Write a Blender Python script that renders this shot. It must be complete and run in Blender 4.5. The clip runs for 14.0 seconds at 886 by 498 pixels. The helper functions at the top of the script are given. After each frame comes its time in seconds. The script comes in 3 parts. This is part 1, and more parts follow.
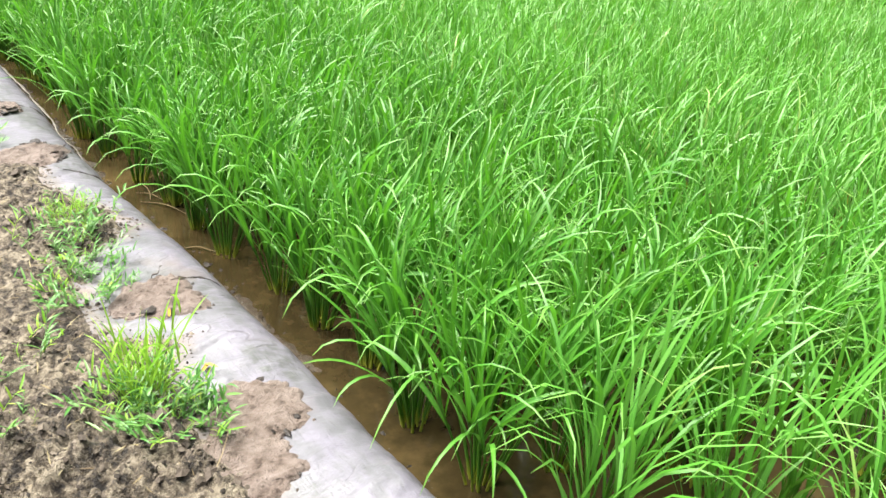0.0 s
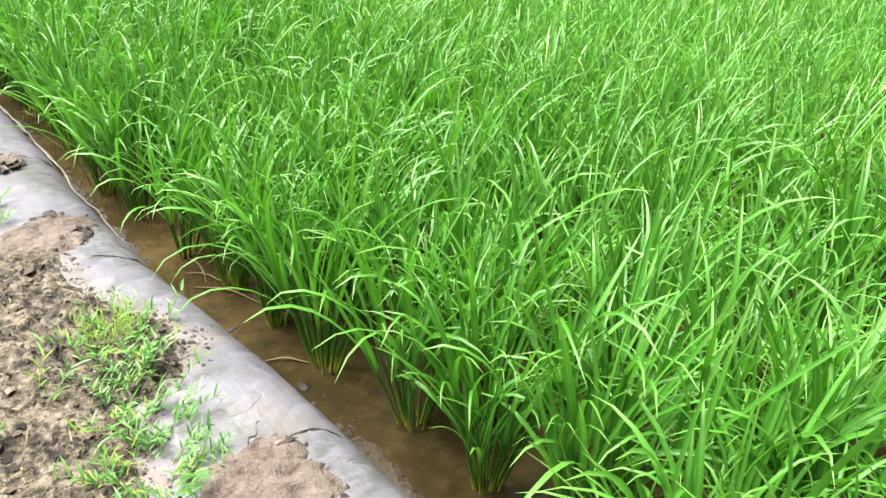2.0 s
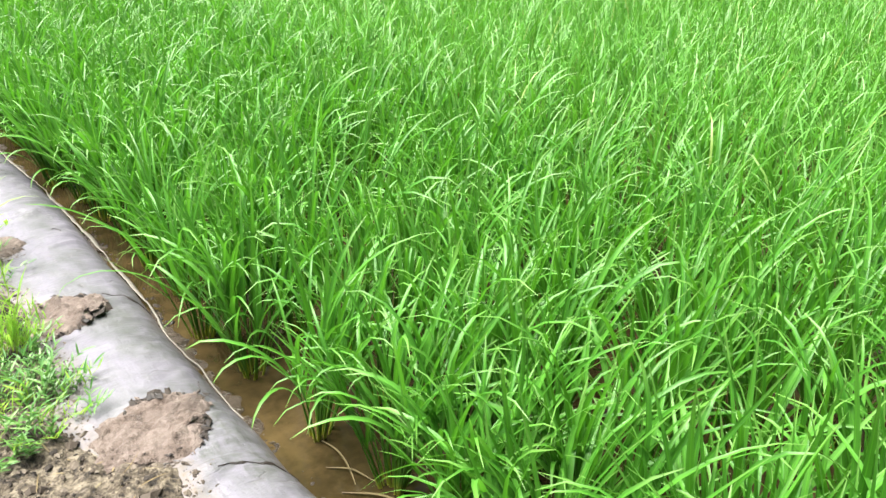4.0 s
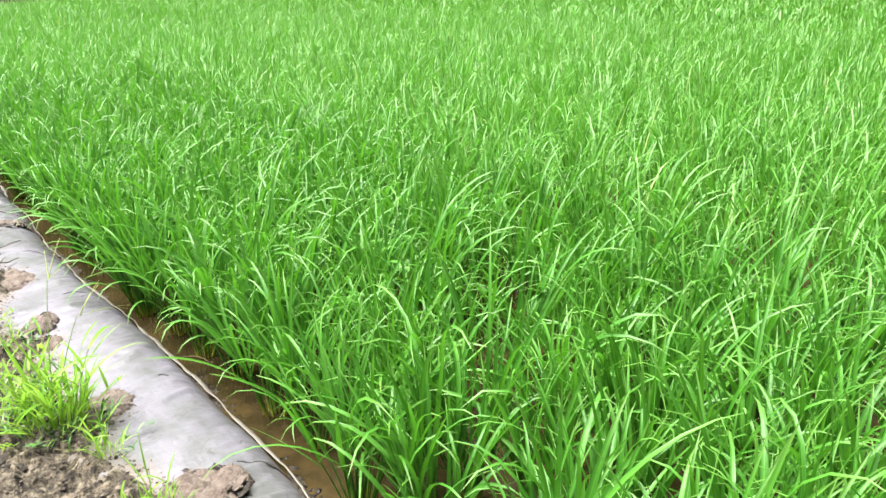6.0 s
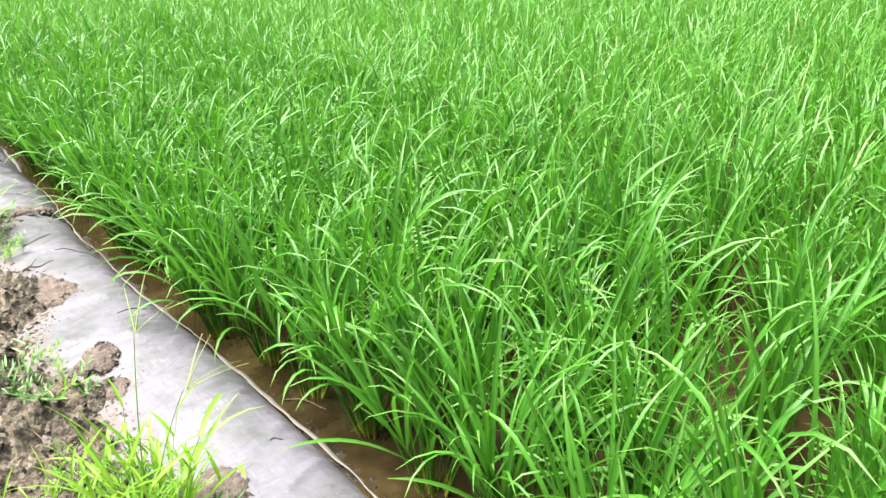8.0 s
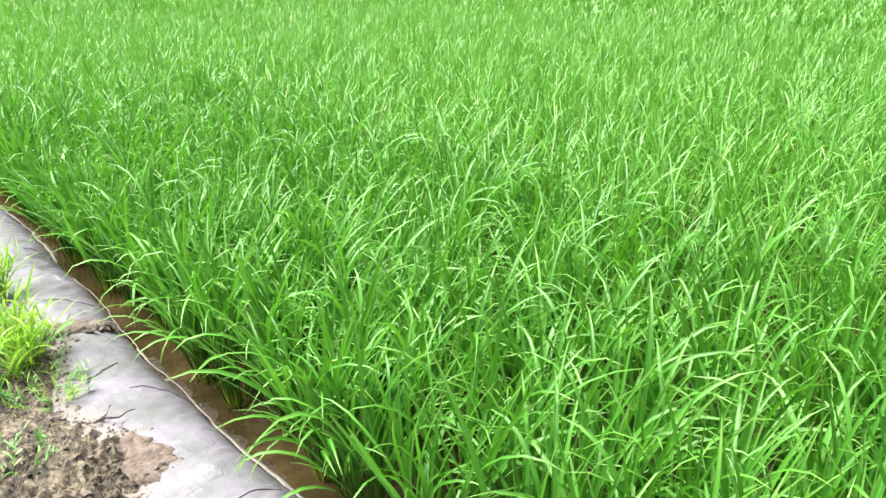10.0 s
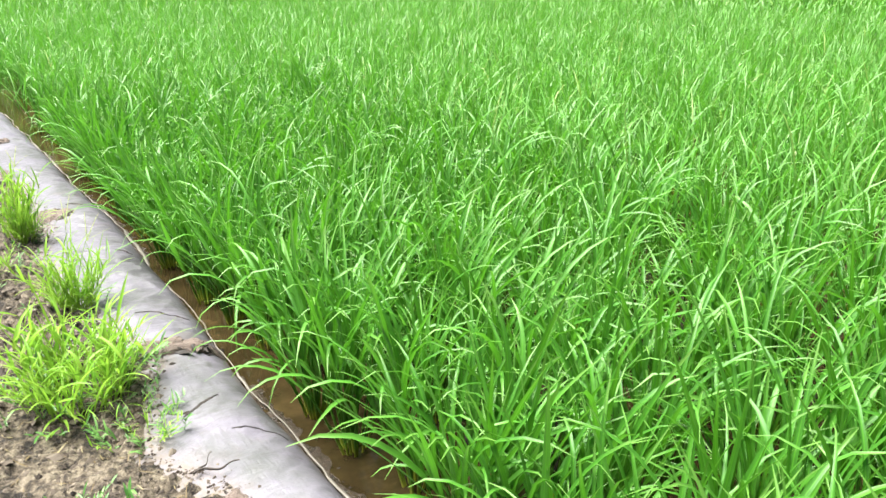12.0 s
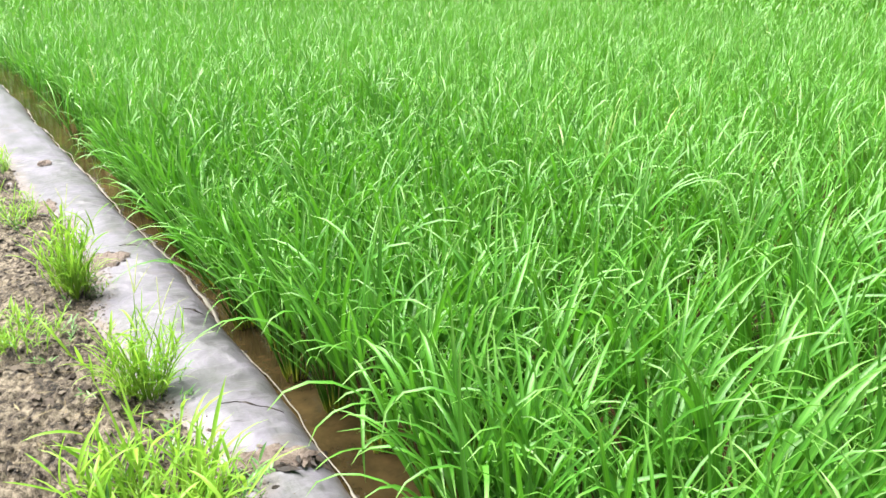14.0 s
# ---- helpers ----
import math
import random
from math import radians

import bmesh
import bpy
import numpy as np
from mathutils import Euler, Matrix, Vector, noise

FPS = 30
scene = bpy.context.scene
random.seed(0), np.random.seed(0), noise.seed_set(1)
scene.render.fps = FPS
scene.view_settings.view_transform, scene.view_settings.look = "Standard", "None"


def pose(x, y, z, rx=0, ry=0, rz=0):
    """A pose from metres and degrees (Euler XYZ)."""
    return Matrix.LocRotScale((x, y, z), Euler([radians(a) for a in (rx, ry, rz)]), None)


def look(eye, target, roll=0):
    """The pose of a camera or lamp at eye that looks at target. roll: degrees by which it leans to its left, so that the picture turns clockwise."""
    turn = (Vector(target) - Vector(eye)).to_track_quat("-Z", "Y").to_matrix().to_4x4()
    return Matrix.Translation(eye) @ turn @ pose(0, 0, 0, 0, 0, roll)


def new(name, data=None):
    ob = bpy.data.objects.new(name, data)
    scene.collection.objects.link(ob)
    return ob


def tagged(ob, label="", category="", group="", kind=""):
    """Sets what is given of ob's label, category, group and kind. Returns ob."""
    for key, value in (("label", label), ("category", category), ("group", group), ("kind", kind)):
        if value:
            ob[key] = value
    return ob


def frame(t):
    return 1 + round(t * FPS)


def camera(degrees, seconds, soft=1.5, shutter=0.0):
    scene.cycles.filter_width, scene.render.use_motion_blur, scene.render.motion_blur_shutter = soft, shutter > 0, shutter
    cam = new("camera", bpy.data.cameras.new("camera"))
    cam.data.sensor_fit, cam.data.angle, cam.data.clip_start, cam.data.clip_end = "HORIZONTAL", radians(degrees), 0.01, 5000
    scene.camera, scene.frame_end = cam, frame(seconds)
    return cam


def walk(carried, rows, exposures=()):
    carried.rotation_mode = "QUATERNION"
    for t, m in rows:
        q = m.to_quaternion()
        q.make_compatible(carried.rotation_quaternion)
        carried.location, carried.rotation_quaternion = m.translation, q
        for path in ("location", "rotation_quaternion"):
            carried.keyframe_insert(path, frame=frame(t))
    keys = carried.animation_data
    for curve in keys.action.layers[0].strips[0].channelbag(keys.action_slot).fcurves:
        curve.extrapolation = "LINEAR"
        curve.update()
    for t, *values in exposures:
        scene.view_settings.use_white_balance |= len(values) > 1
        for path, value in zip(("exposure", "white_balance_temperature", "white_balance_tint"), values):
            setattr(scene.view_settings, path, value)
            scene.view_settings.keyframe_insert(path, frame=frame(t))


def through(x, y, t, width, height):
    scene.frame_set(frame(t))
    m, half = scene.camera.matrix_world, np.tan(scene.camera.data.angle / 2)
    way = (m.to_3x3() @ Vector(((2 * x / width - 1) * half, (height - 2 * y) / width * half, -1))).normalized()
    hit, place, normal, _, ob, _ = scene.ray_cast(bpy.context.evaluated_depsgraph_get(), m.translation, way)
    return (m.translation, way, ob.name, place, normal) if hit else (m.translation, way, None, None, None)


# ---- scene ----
cam = camera(59.0, 14.0)
PATH = [
    (0, (-0.787, 0.0, 1.176), (0.41, 1.369, 0.344), 7.3),
    (0.5, (-0.83, 0.225, 1.197), (0.342, 1.609, 0.352), 5.6),
    (1, (-0.786, 0.438, 1.143), (0.404, 1.789, 0.272), 4.7),
    (1.5, (-0.678, 0.678, 1.137), (0.506, 2.022, 0.249), 4.0),
    (2, (-0.646, 0.847, 1.134), (0.541, 2.183, 0.236), 4.0),
    (2.5, (-0.649, 1.057, 1.159), (0.558, 2.379, 0.267), 3.4),
    (3, (-0.624, 1.252, 1.136), (0.603, 2.572, 0.267), 2.7),
    (3.5, (-0.563, 1.431, 1.201), (0.621, 2.783, 0.322), 1.2),
    (4, (-0.599, 1.576, 1.214), (0.564, 2.972, 0.378), 2.2),
    (4.2, (-0.623, 1.631, 1.255), (0.525, 3.034, 0.411), 1.8),
    (6.3, (-0.721, 2.245, 1.244), (0.459, 3.718, 0.581), -1.0),
    (6.5, (-0.737, 2.316, 1.228), (0.44, 3.789, 0.562), -0.9),
    (7, (-0.811, 2.499, 1.237), (0.357, 3.974, 0.56), -0.7),
    (7.5, (-0.822, 2.685, 1.201), (0.324, 4.153, 0.474), -1.7),
    (8, (-0.671, 2.966, 1.187), (0.488, 4.389, 0.393), -1.3),
    (8.5, (-0.629, 3.18, 1.248), (0.558, 4.583, 0.46), 0.3),
    (9, (-0.704, 3.376, 1.251), (0.516, 4.79, 0.536), 0.8),
    (9.2, (-0.741, 3.481, 1.27), (0.496, 4.895, 0.585), 0.3),
    (11.3, (-0.647, 4.052, 1.158), (0.531, 5.51, 0.459), -0.3),
    (11.5, (-0.634, 4.097, 1.161), (0.508, 5.581, 0.458), -0.3),
    (12, (-0.637, 4.227, 1.157), (0.448, 5.757, 0.464), 0.0),
    (12.5, (-0.667, 4.414, 1.156), (0.421, 5.949, 0.475), 0.2),
    (13, (-0.663, 4.592, 1.161), (0.436, 6.117, 0.479), -0.2),
    (13.5, (-0.61, 4.748, 1.173), (0.465, 6.291, 0.49), -0.6),
    (14, (-0.613, 4.865, 1.166), (0.427, 6.428, 0.478), 0.0),
]
walk(cam, [(t, look(eye, target, roll)) for t, eye, target, roll in PATH])
SKY, SUN, EXPOSURE = 0.032, 5.45, 2.05

# ---------------------------------------------------------------- light
world = bpy.data.worlds.new("world")
scene.world = world
world.use_nodes = True
wn = world.node_tree.nodes
sky = wn.new("ShaderNodeTexSky")
sky.sky_type, sky.sun_disc = "NISHITA", False
sky.sun_elevation, sky.sun_rotation = radians(70), radians(-42)
sky.air_density, sky.dust_density, sky.ozone_density = 1.0, 4.0, 0.6
wn["Background"].inputs["Strength"].default_value = SKY
world.node_tree.links.new(sky.outputs["Color"], wn["Background"].inputs["Color"])
sun = new("sun", bpy.data.lights.new("sun", "SUN"))
sun.data.energy, sun.data.angle, sun.data.color = SUN, radians(52), (1.0, 0.97, 0.92)
sun.matrix_world = look((-1.22, 1.36, 5.0), (0, 0, 0))
scene.view_settings.exposure = EXPOSURE


# ---------------------------------------------------------------- materials
def material(name, rough=0.6, spec=0.4):
    m = bpy.data.materials.new(name)
    m.use_nodes = True
    b = m.node_tree.nodes["Principled BSDF"]
    b.inputs["Roughness"].default_value = rough
    b.inputs["Specular IOR Level"].default_value = spec
    return m, m.node_tree.nodes, m.node_tree.links, b


def ramp(nodes, stops):
    r = nodes.new("ShaderNodeValToRGB")
    e = r.color_ramp.elements
    while len(e) < len(stops):
        e.new(0.5)
    for el, (p, c) in zip(e, stops):
        el.position, el.color = p, (*c, 1)
    return r


def noise_node(nodes, links, scale, detail=4.0, rough=0.55, coords=None):
    n = nodes.new("ShaderNodeTexNoise")
    n.inputs["Scale"].default_value, n.inputs["Detail"].default_value, n.inputs["Roughness"].default_value = scale, detail, rough
    if coords is None:
        coords = nodes.new("ShaderNodeNewGeometry").outputs["Position"]
    links.new(coords, n.inputs["Vector"])
    return n


def mixed(nodes, links, fac, a, b, mode="MIX"):
    m = nodes.new("ShaderNodeMix")
    m.data_type, m.blend_type = "RGBA", mode
    for sock, v in ((m.inputs["Factor"], fac), (m.inputs[6], a), (m.inputs[7], b)):
        if isinstance(v, (int, float)):
            sock.default_value = v
        elif isinstance(v, tuple):
            sock.default_value = (*v, 1)
        else:
            links.new(v, sock)
    return m.outputs[2]


def bump(nodes, links, b, height, strength, distance):
    n = nodes.new("ShaderNodeBump")
    n.inputs["Strength"].default_value, n.inputs["Distance"].default_value = strength, distance
    links.new(height, n.inputs["Height"])
    links.new(n.outputs["Normal"], b.inputs["Normal"])


def leaf_material(name, shades, base, tip, through, thin=0.38, rough=0.42, gloss=0.3):
    """A blade: the shade varies from leaf to leaf, its root takes the base colour, with a light midrib; light passes
    through.
    """
    m, nodes, links, b = material(name, rough, gloss)
    geo = nodes.new("ShaderNodeNewGeometry")
    uv = nodes.new("ShaderNodeUVMap")
    sep = nodes.new("ShaderNodeSeparateXYZ")
    links.new(uv.outputs["UV"], sep.inputs[0])
    tone = ramp(nodes, shades)
    links.new(geo.outputs["Random Per Island"], tone.inputs[0])
    blotch = noise_node(nodes, links, 3.0, 3.0)
    col = mixed(nodes, links, blotch.outputs["Fac"], tone.outputs[0], (0.92, 1.0, 0.8), "MULTIPLY")
    # fine veins along the blade
    vein = nodes.new("ShaderNodeTexWave")
    vein.bands_direction, vein.wave_profile = "X", "SIN"
    vein.inputs["Scale"].default_value, vein.inputs["Distortion"].default_value = 1.9, 0.4
    links.new(uv.outputs["UV"], vein.inputs["Vector"])
    ribs = ramp(nodes, [(0.0, (0.84, 0.86, 0.82)), (1.0, (1.0, 1.0, 1.0))])
    links.new(vein.outputs["Fac"], ribs.inputs[0])
    col = mixed(nodes, links, 1.0, col, ribs.outputs[0], "MULTIPLY")
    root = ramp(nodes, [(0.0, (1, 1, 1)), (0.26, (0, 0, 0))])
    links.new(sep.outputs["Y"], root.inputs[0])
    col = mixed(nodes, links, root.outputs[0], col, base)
    end = ramp(nodes, [(0.74, (0, 0, 0)), (1.0, (0.45, 0.45, 0.45))])
    links.new(sep.outputs["Y"], end.inputs[0])
    col = mixed(nodes, links, end.outputs[0], col, tip)
    rib = ramp(nodes, [(0.40, (0, 0, 0)), (0.5, (0.5, 0.5, 0.5)), (0.60, (0, 0, 0))])
    links.new(sep.outputs["X"], rib.inputs[0])
    col = mixed(nodes, links, rib.outputs[0], col, through)
    links.new(col, b.inputs["Base Color"])
    tr = nodes.new("ShaderNodeBsdfTranslucent")
    links.new(mixed(nodes, links, 0.5, col, through), tr.inputs["Color"])
    mix = nodes.new("ShaderNodeMixShader")
    mix.inputs[0].default_value = thin
    links.new(b.outputs[0], mix.inputs[1])
    links.new(tr.outputs[0], mix.inputs[2])
    links.new(mix.outputs[0], nodes["Material Output"].inputs["Surface"])
    return m


# rice roots get a dark base colour: shade deep in the stand, painted in
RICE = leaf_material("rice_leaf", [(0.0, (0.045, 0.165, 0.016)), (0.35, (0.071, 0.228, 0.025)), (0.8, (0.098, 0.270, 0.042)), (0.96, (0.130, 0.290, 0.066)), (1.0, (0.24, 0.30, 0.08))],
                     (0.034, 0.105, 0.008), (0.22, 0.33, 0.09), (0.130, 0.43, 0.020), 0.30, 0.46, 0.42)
STALK = leaf_material("rice_stalk", [(0.0, (0.034, 0.115, 0.008)), (1.0, (0.085, 0.205, 0.020))],
                      (0.42, 0.41, 0.05), (0.06, 0.19, 0.018), (0.16, 0.33, 0.03), 0.28, 0.5)
WEED = leaf_material("weed_leaf", [(0.0, (0.13, 0.32, 0.028)), (0.5, (0.22, 0.41, 0.050)), (1.0, (0.36, 0.49, 0.09))],
                     (0.20, 0.26, 0.04), (0.30, 0.37, 0.08), (0.29, 0.52, 0.045), 0.44)
HERB = leaf_material("herb_leaf", [(0.0, (0.045, 0.150, 0.028)), (0.6, (0.10, 0.235, 0.055)), (1.0, (0.17, 0.31, 0.09))],
                     (0.08, 0.18, 0.03), (0.15, 0.26, 0.08), (0.12, 0.29, 0.04), 0.25, 0.40, 0.5)
STRAW = leaf_material("dry_straw", [(0.0, (0.08, 0.05, 0.025)), (0.6, (0.17, 0.125, 0.065)), (1.0, (0.25, 0.21, 0.13))],
                      (0.1, 0.07, 0.04), (0.2, 0.15, 0.09), (0.2, 0.16, 0.1), 0.1, 0.7)


SPIKE = leaf_material("seed_spike", [(0.0, (0.24, 0.30, 0.10)), (1.0, (0.32, 0.36, 0.14))], (0.2, 0.28, 0.06), (0.36, 0.34, 0.14), (0.3, 0.36, 0.1), 0.3, 0.6)
AMBER = leaf_material("withered_leaf", [(0.0, (0.30, 0.17, 0.02)), (1.0, (0.42, 0.26, 0.04))], (0.2, 0.14, 0.03), (0.3, 0.13, 0.03), (0.4, 0.25, 0.03), 0.2, 0.5)


def earth_material(name, dark, mid, light, rough, big=9.0, bumpy=0.012, fine=70.0, part_fine=0.65, span=(0.38, 0.50, 0.64)):
    m, nodes, links, b = material(name, rough, 0.35)
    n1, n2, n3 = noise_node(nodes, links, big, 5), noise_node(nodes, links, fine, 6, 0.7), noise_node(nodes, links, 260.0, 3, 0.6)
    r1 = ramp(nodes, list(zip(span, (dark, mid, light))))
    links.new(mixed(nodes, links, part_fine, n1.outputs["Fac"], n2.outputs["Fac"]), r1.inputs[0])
    grit = ramp(nodes, [(0.35, (0.84, 0.84, 0.84)), (0.65, (1.06, 1.06, 1.06))])
    links.new(n3.outputs["Fac"], grit.inputs[0])
    links.new(mixed(nodes, links, 1.0, r1.outputs[0], grit.outputs[0], "MULTIPLY"), b.inputs["Base Color"])
    wet = ramp(nodes, [(0.35, (rough - 0.25,) * 3), (0.65, (rough + 0.1,) * 3)])
    links.new(n1.outputs["Fac"], wet.inputs[0])
    links.new(wet.outputs[0], b.inputs["Roughness"])
    bump(nodes, links, b, mixed(nodes, links, 0.4, n2.outputs["Fac"], n3.outputs["Fac"]), 0.8, bumpy)
    return m


# the soil's near-black stop puts pit shade into the colour, along the bump noise
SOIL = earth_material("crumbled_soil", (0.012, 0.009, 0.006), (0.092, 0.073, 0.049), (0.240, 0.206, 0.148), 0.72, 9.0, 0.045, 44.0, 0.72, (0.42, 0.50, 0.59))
MUD = earth_material("smeared_mud", (0.048, 0.034, 0.026), (0.146, 0.112, 0.092), (0.220, 0.178, 0.152), 0.6, 26.0, 0.04, 60.0, 0.55, (0.36, 0.47, 0.62))
def crumb_material():
    m, nodes, links, b = material("soil_crumb", 0.8, 0.3)
    geo = nodes.new("ShaderNodeNewGeometry")
    tone = ramp(nodes, [(0.0, (0.014, 0.011, 0.008)), (0.35, (0.066, 0.052, 0.039)), (0.85, (0.145, 0.122, 0.094)), (1.0, (0.175, 0.15, 0.117))])
    links.new(geo.outputs["Random Per Island"], tone.inputs[0])
    n = noise_node(nodes, links, 180.0, 4)
    links.new(mixed(nodes, links, n.outputs["Fac"], tone.outputs[0], (0.6, 0.58, 0.55), "MULTIPLY"), b.inputs["Base Color"])
    bump(nodes, links, b, n.outputs["Fac"], 0.6, 0.004)
    return m


CRUMB = crumb_material()
MUD_AND_SHADE = earth_material("dark_mud_and_fold_shade", (0.007, 0.005, 0.0035), (0.018, 0.013, 0.010), (0.036, 0.028, 0.021), 0.7, 30.0, 0.006)
SILT = earth_material("wet_silt", (0.013, 0.009, 0.005), (0.036, 0.025, 0.0145), (0.064, 0.047, 0.030), 0.42, 24.0, 0.014)
BED = earth_material("field_mud", (0.025, 0.0175, 0.011), (0.05, 0.035, 0.0225), (0.08, 0.06, 0.04), 0.6)


def water_material():
    """Still brown water, cloudier in drifts, with faint ripples."""
    m, nodes, links, b = material("muddy_water", 0.04, 0.5)
    n1 = noise_node(nodes, links, 2.6, 6, 0.6)
    n2 = noise_node(nodes, links, 19.0, 5, 0.65)
    r = ramp(nodes, [(0.36, (0.013, 0.0092, 0.004)), (0.5, (0.029, 0.0205, 0.0085)), (0.64, (0.060, 0.041, 0.017))])
    links.new(mixed(nodes, links, 0.35, n1.outputs["Fac"], n2.outputs["Fac"]), r.inputs[0])
    links.new(r.outputs[0], b.inputs["Base Color"])
    b.inputs["IOR"].default_value = 1.33
    bump(nodes, links, b, noise_node(nodes, links, 26.0, 2).outputs["Fac"], 0.08, 0.008)
    return m


WATER = water_material()


def film_material():
    """Thin whitish plastic film lying on earth: milky folds, grey streaks where it clings, dust by the soil, splashed mud."""
    m, nodes, links, b = material("plastic_film", 0.46, 0.3)
    geo = nodes.new("ShaderNodeNewGeometry")

    def stretched(scale, turn, detail, rough=0.6):
        sc = nodes.new("ShaderNodeMapping")
        sc.inputs["Scale"].default_value, sc.inputs["Rotation"].default_value = scale, (0, 0, radians(turn))
        links.new(geo.outputs["Position"], sc.inputs["Vector"])
        return noise_node(nodes, links, 1.0, detail, rough, sc.outputs[0]).outputs["Fac"]

    def factor(value, lo, hi, top=1.0):
        f = ramp(nodes, [(lo, (0, 0, 0)), (hi, (top, top, top))])
        links.new(value, f.inputs[0])
        return f.outputs[0]

    cloud = stretched((8.0, 4.5, 8.0), 10, 5)
    streak = stretched((70.0, 16.0, 40.0), 32, 5, 0.65)
    cross = stretched((22.0, 90.0, 40.0), -14, 4, 0.6)
    fine = noise_node(nodes, links, 210.0, 5, 0.7).outputs["Fac"]
    tone = ramp(nodes, [(0.36, (0.082, 0.084, 0.087)), (0.45, (0.108, 0.107, 0.117)), (0.55, (0.128, 0.122, 0.144))])
    links.new(mixed(nodes, links, 0.30, cloud, streak), tone.inputs[0])
    col = tone.outputs[0]
    # fibrous grey where the film clings to wet earth
    clings = mixed(nodes, links, 1.0, factor(stretched((5.0, 3.4, 5.0), 0, 3), 0.46, 0.60), factor(mixed(nodes, links, 0.5, streak, cross), 0.40, 0.58), "MULTIPLY")
    col = mixed(nodes, links, clings, col, (0.074, 0.077, 0.074))
    col = mixed(nodes, links, factor(fine, 0.55, 0.72, 0.55), col, (0.062, 0.056, 0.048))
    col = mixed(nodes, links, factor(noise_node(nodes, links, 5.0, 3).outputs["Fac"], 0.62, 0.76, 0.5), col, (0.125, 0.102, 0.085))
    # thin broken creases, darker in colour along their pressed-in lines
    line = ramp(nodes, [(0.484, (0, 0, 0)), (0.5, (1, 1, 1)), (0.516, (0, 0, 0))])
    links.new(stretched((6.0, 14.0, 6.0), -20, 1.5, 0.5), line.inputs[0])
    creased = mixed(nodes, links, 1.0, line.outputs[0], factor(noise_node(nodes, links, 13.0, 3).outputs["Fac"], 0.48, 0.66, 0.4), "MULTIPLY")
    col = mixed(nodes, links, creased, col, (0.042, 0.038, 0.032))
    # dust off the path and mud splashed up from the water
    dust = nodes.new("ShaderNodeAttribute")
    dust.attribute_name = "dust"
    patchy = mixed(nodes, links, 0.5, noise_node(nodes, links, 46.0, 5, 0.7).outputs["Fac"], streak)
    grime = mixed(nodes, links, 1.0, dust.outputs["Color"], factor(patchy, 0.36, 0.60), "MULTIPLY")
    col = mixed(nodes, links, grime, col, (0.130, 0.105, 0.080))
    links.new(col, b.inputs["Base Color"])
    dull = ramp(nodes, [(0.0, (0.42, 0.42, 0.42)), (1.0, (0.75, 0.75, 0.75))])
    links.new(grime, dull.inputs[0])
    links.new(dull.outputs[0], b.inputs["Roughness"])
    relief = mixed(nodes, links, 0.5, mixed(nodes, links, 0.5, streak, cross), cloud)
    bump(nodes, links, b, mixed(nodes, links, creased, relief, (0, 0, 0)), 0.6, 0.014)
    return m


FILM = film_material()
HEM, _, _, hb = material("film_hem", 0.5, 0.4)
hb.inputs["Base Color"].default_value = (0.165, 0.152, 0.13, 1)
TWIG = earth_material("dark_twig", (0.018, 0.0132, 0.0096), (0.036, 0.027, 0.021), (0.072, 0.054, 0.042), 0.7, 40.0, 0.003)


# ---------------------------------------------------------------- helpers of shape
def mesh_of(name, verts, faces, mats, uvs=None, which=None, smooth=True):
    """A mesh from arrays: faces all of one size; uvs a row for each corner; which: the material of each face."""
    me = bpy.data.meshes.new(name)
    verts, faces = np.asarray(verts, np.float32), np.asarray(faces, np.int32)
    n, k = faces.shape
    me.vertices.add(len(verts))
    me.vertices.foreach_set("co", verts.ravel())
    me.loops.add(n * k)
    me.loops.foreach_set("vertex_index", faces.ravel())
    me.polygons.add(n)
    me.polygons.foreach_set("loop_start", np.arange(0, n * k, k, dtype=np.int32))
    if uvs is not None:
        me.uv_layers.new(name="UVMap").data.foreach_set("uv", np.asarray(uvs, np.float32).ravel())
    for m in mats:
        me.materials.append(m)
    if which is not None:
        me.polygons.foreach_set("material_index", np.asarray(which, np.int32))
    me.polygons.foreach_set("use_smooth", np.full(n, smooth))
    me.update(calc_edges=True)
    me.validate()
    return me


def part(name, me, parent, label=""):
    ob = new(name, me)
    ob.parent = parent
    return tagged(ob, label) if label else ob


def lattice(ix, iy, seed):
    h = (ix.astype(np.int64) * 374761393 + iy.astype(np.int64) * 668265263 + seed * 1442695041) & 0xFFFFFFFF
    h = ((h ^ (h >> 13)) * 1274126177) & 0xFFFFFFFF
    return ((h ^ (h >> 16)) & 0xFFFF) / 65535.0


def field_noise(x, y, scale, octaves=3, seed=0):
    """Smooth noise from 0 to 1 over the plan; scale: the size of its largest lumps in metres."""
    total, amp, norm = 0.0, 1.0, 0.0
    for o in range(octaves):
        u, v = np.asarray(x, float) / scale * 2**o, np.asarray(y, float) / scale * 2**o
        iu, iv = np.floor(u), np.floor(v)
        fu, fv = u - iu, v - iv
        fu, fv = fu * fu * (3 - 2 * fu), fv * fv * (3 - 2 * fv)
        a, b = lattice(iu, iv, seed + o), lattice(iu + 1, iv, seed + o)
        c, d = lattice(iu, iv + 1, seed + o), lattice(iu + 1, iv + 1, seed + o)
        total = total + amp * ((a * (1 - fu) + b * fu) * (1 - fv) + (c * (1 - fu) + d * fu) * fv)
        norm, amp = norm + amp, amp * 0.5
    return total / norm


def step(a, b, v):
    s = np.clip((v - a) / (b - a), 0, 1)
    return s * s * (3 - 2 * s)


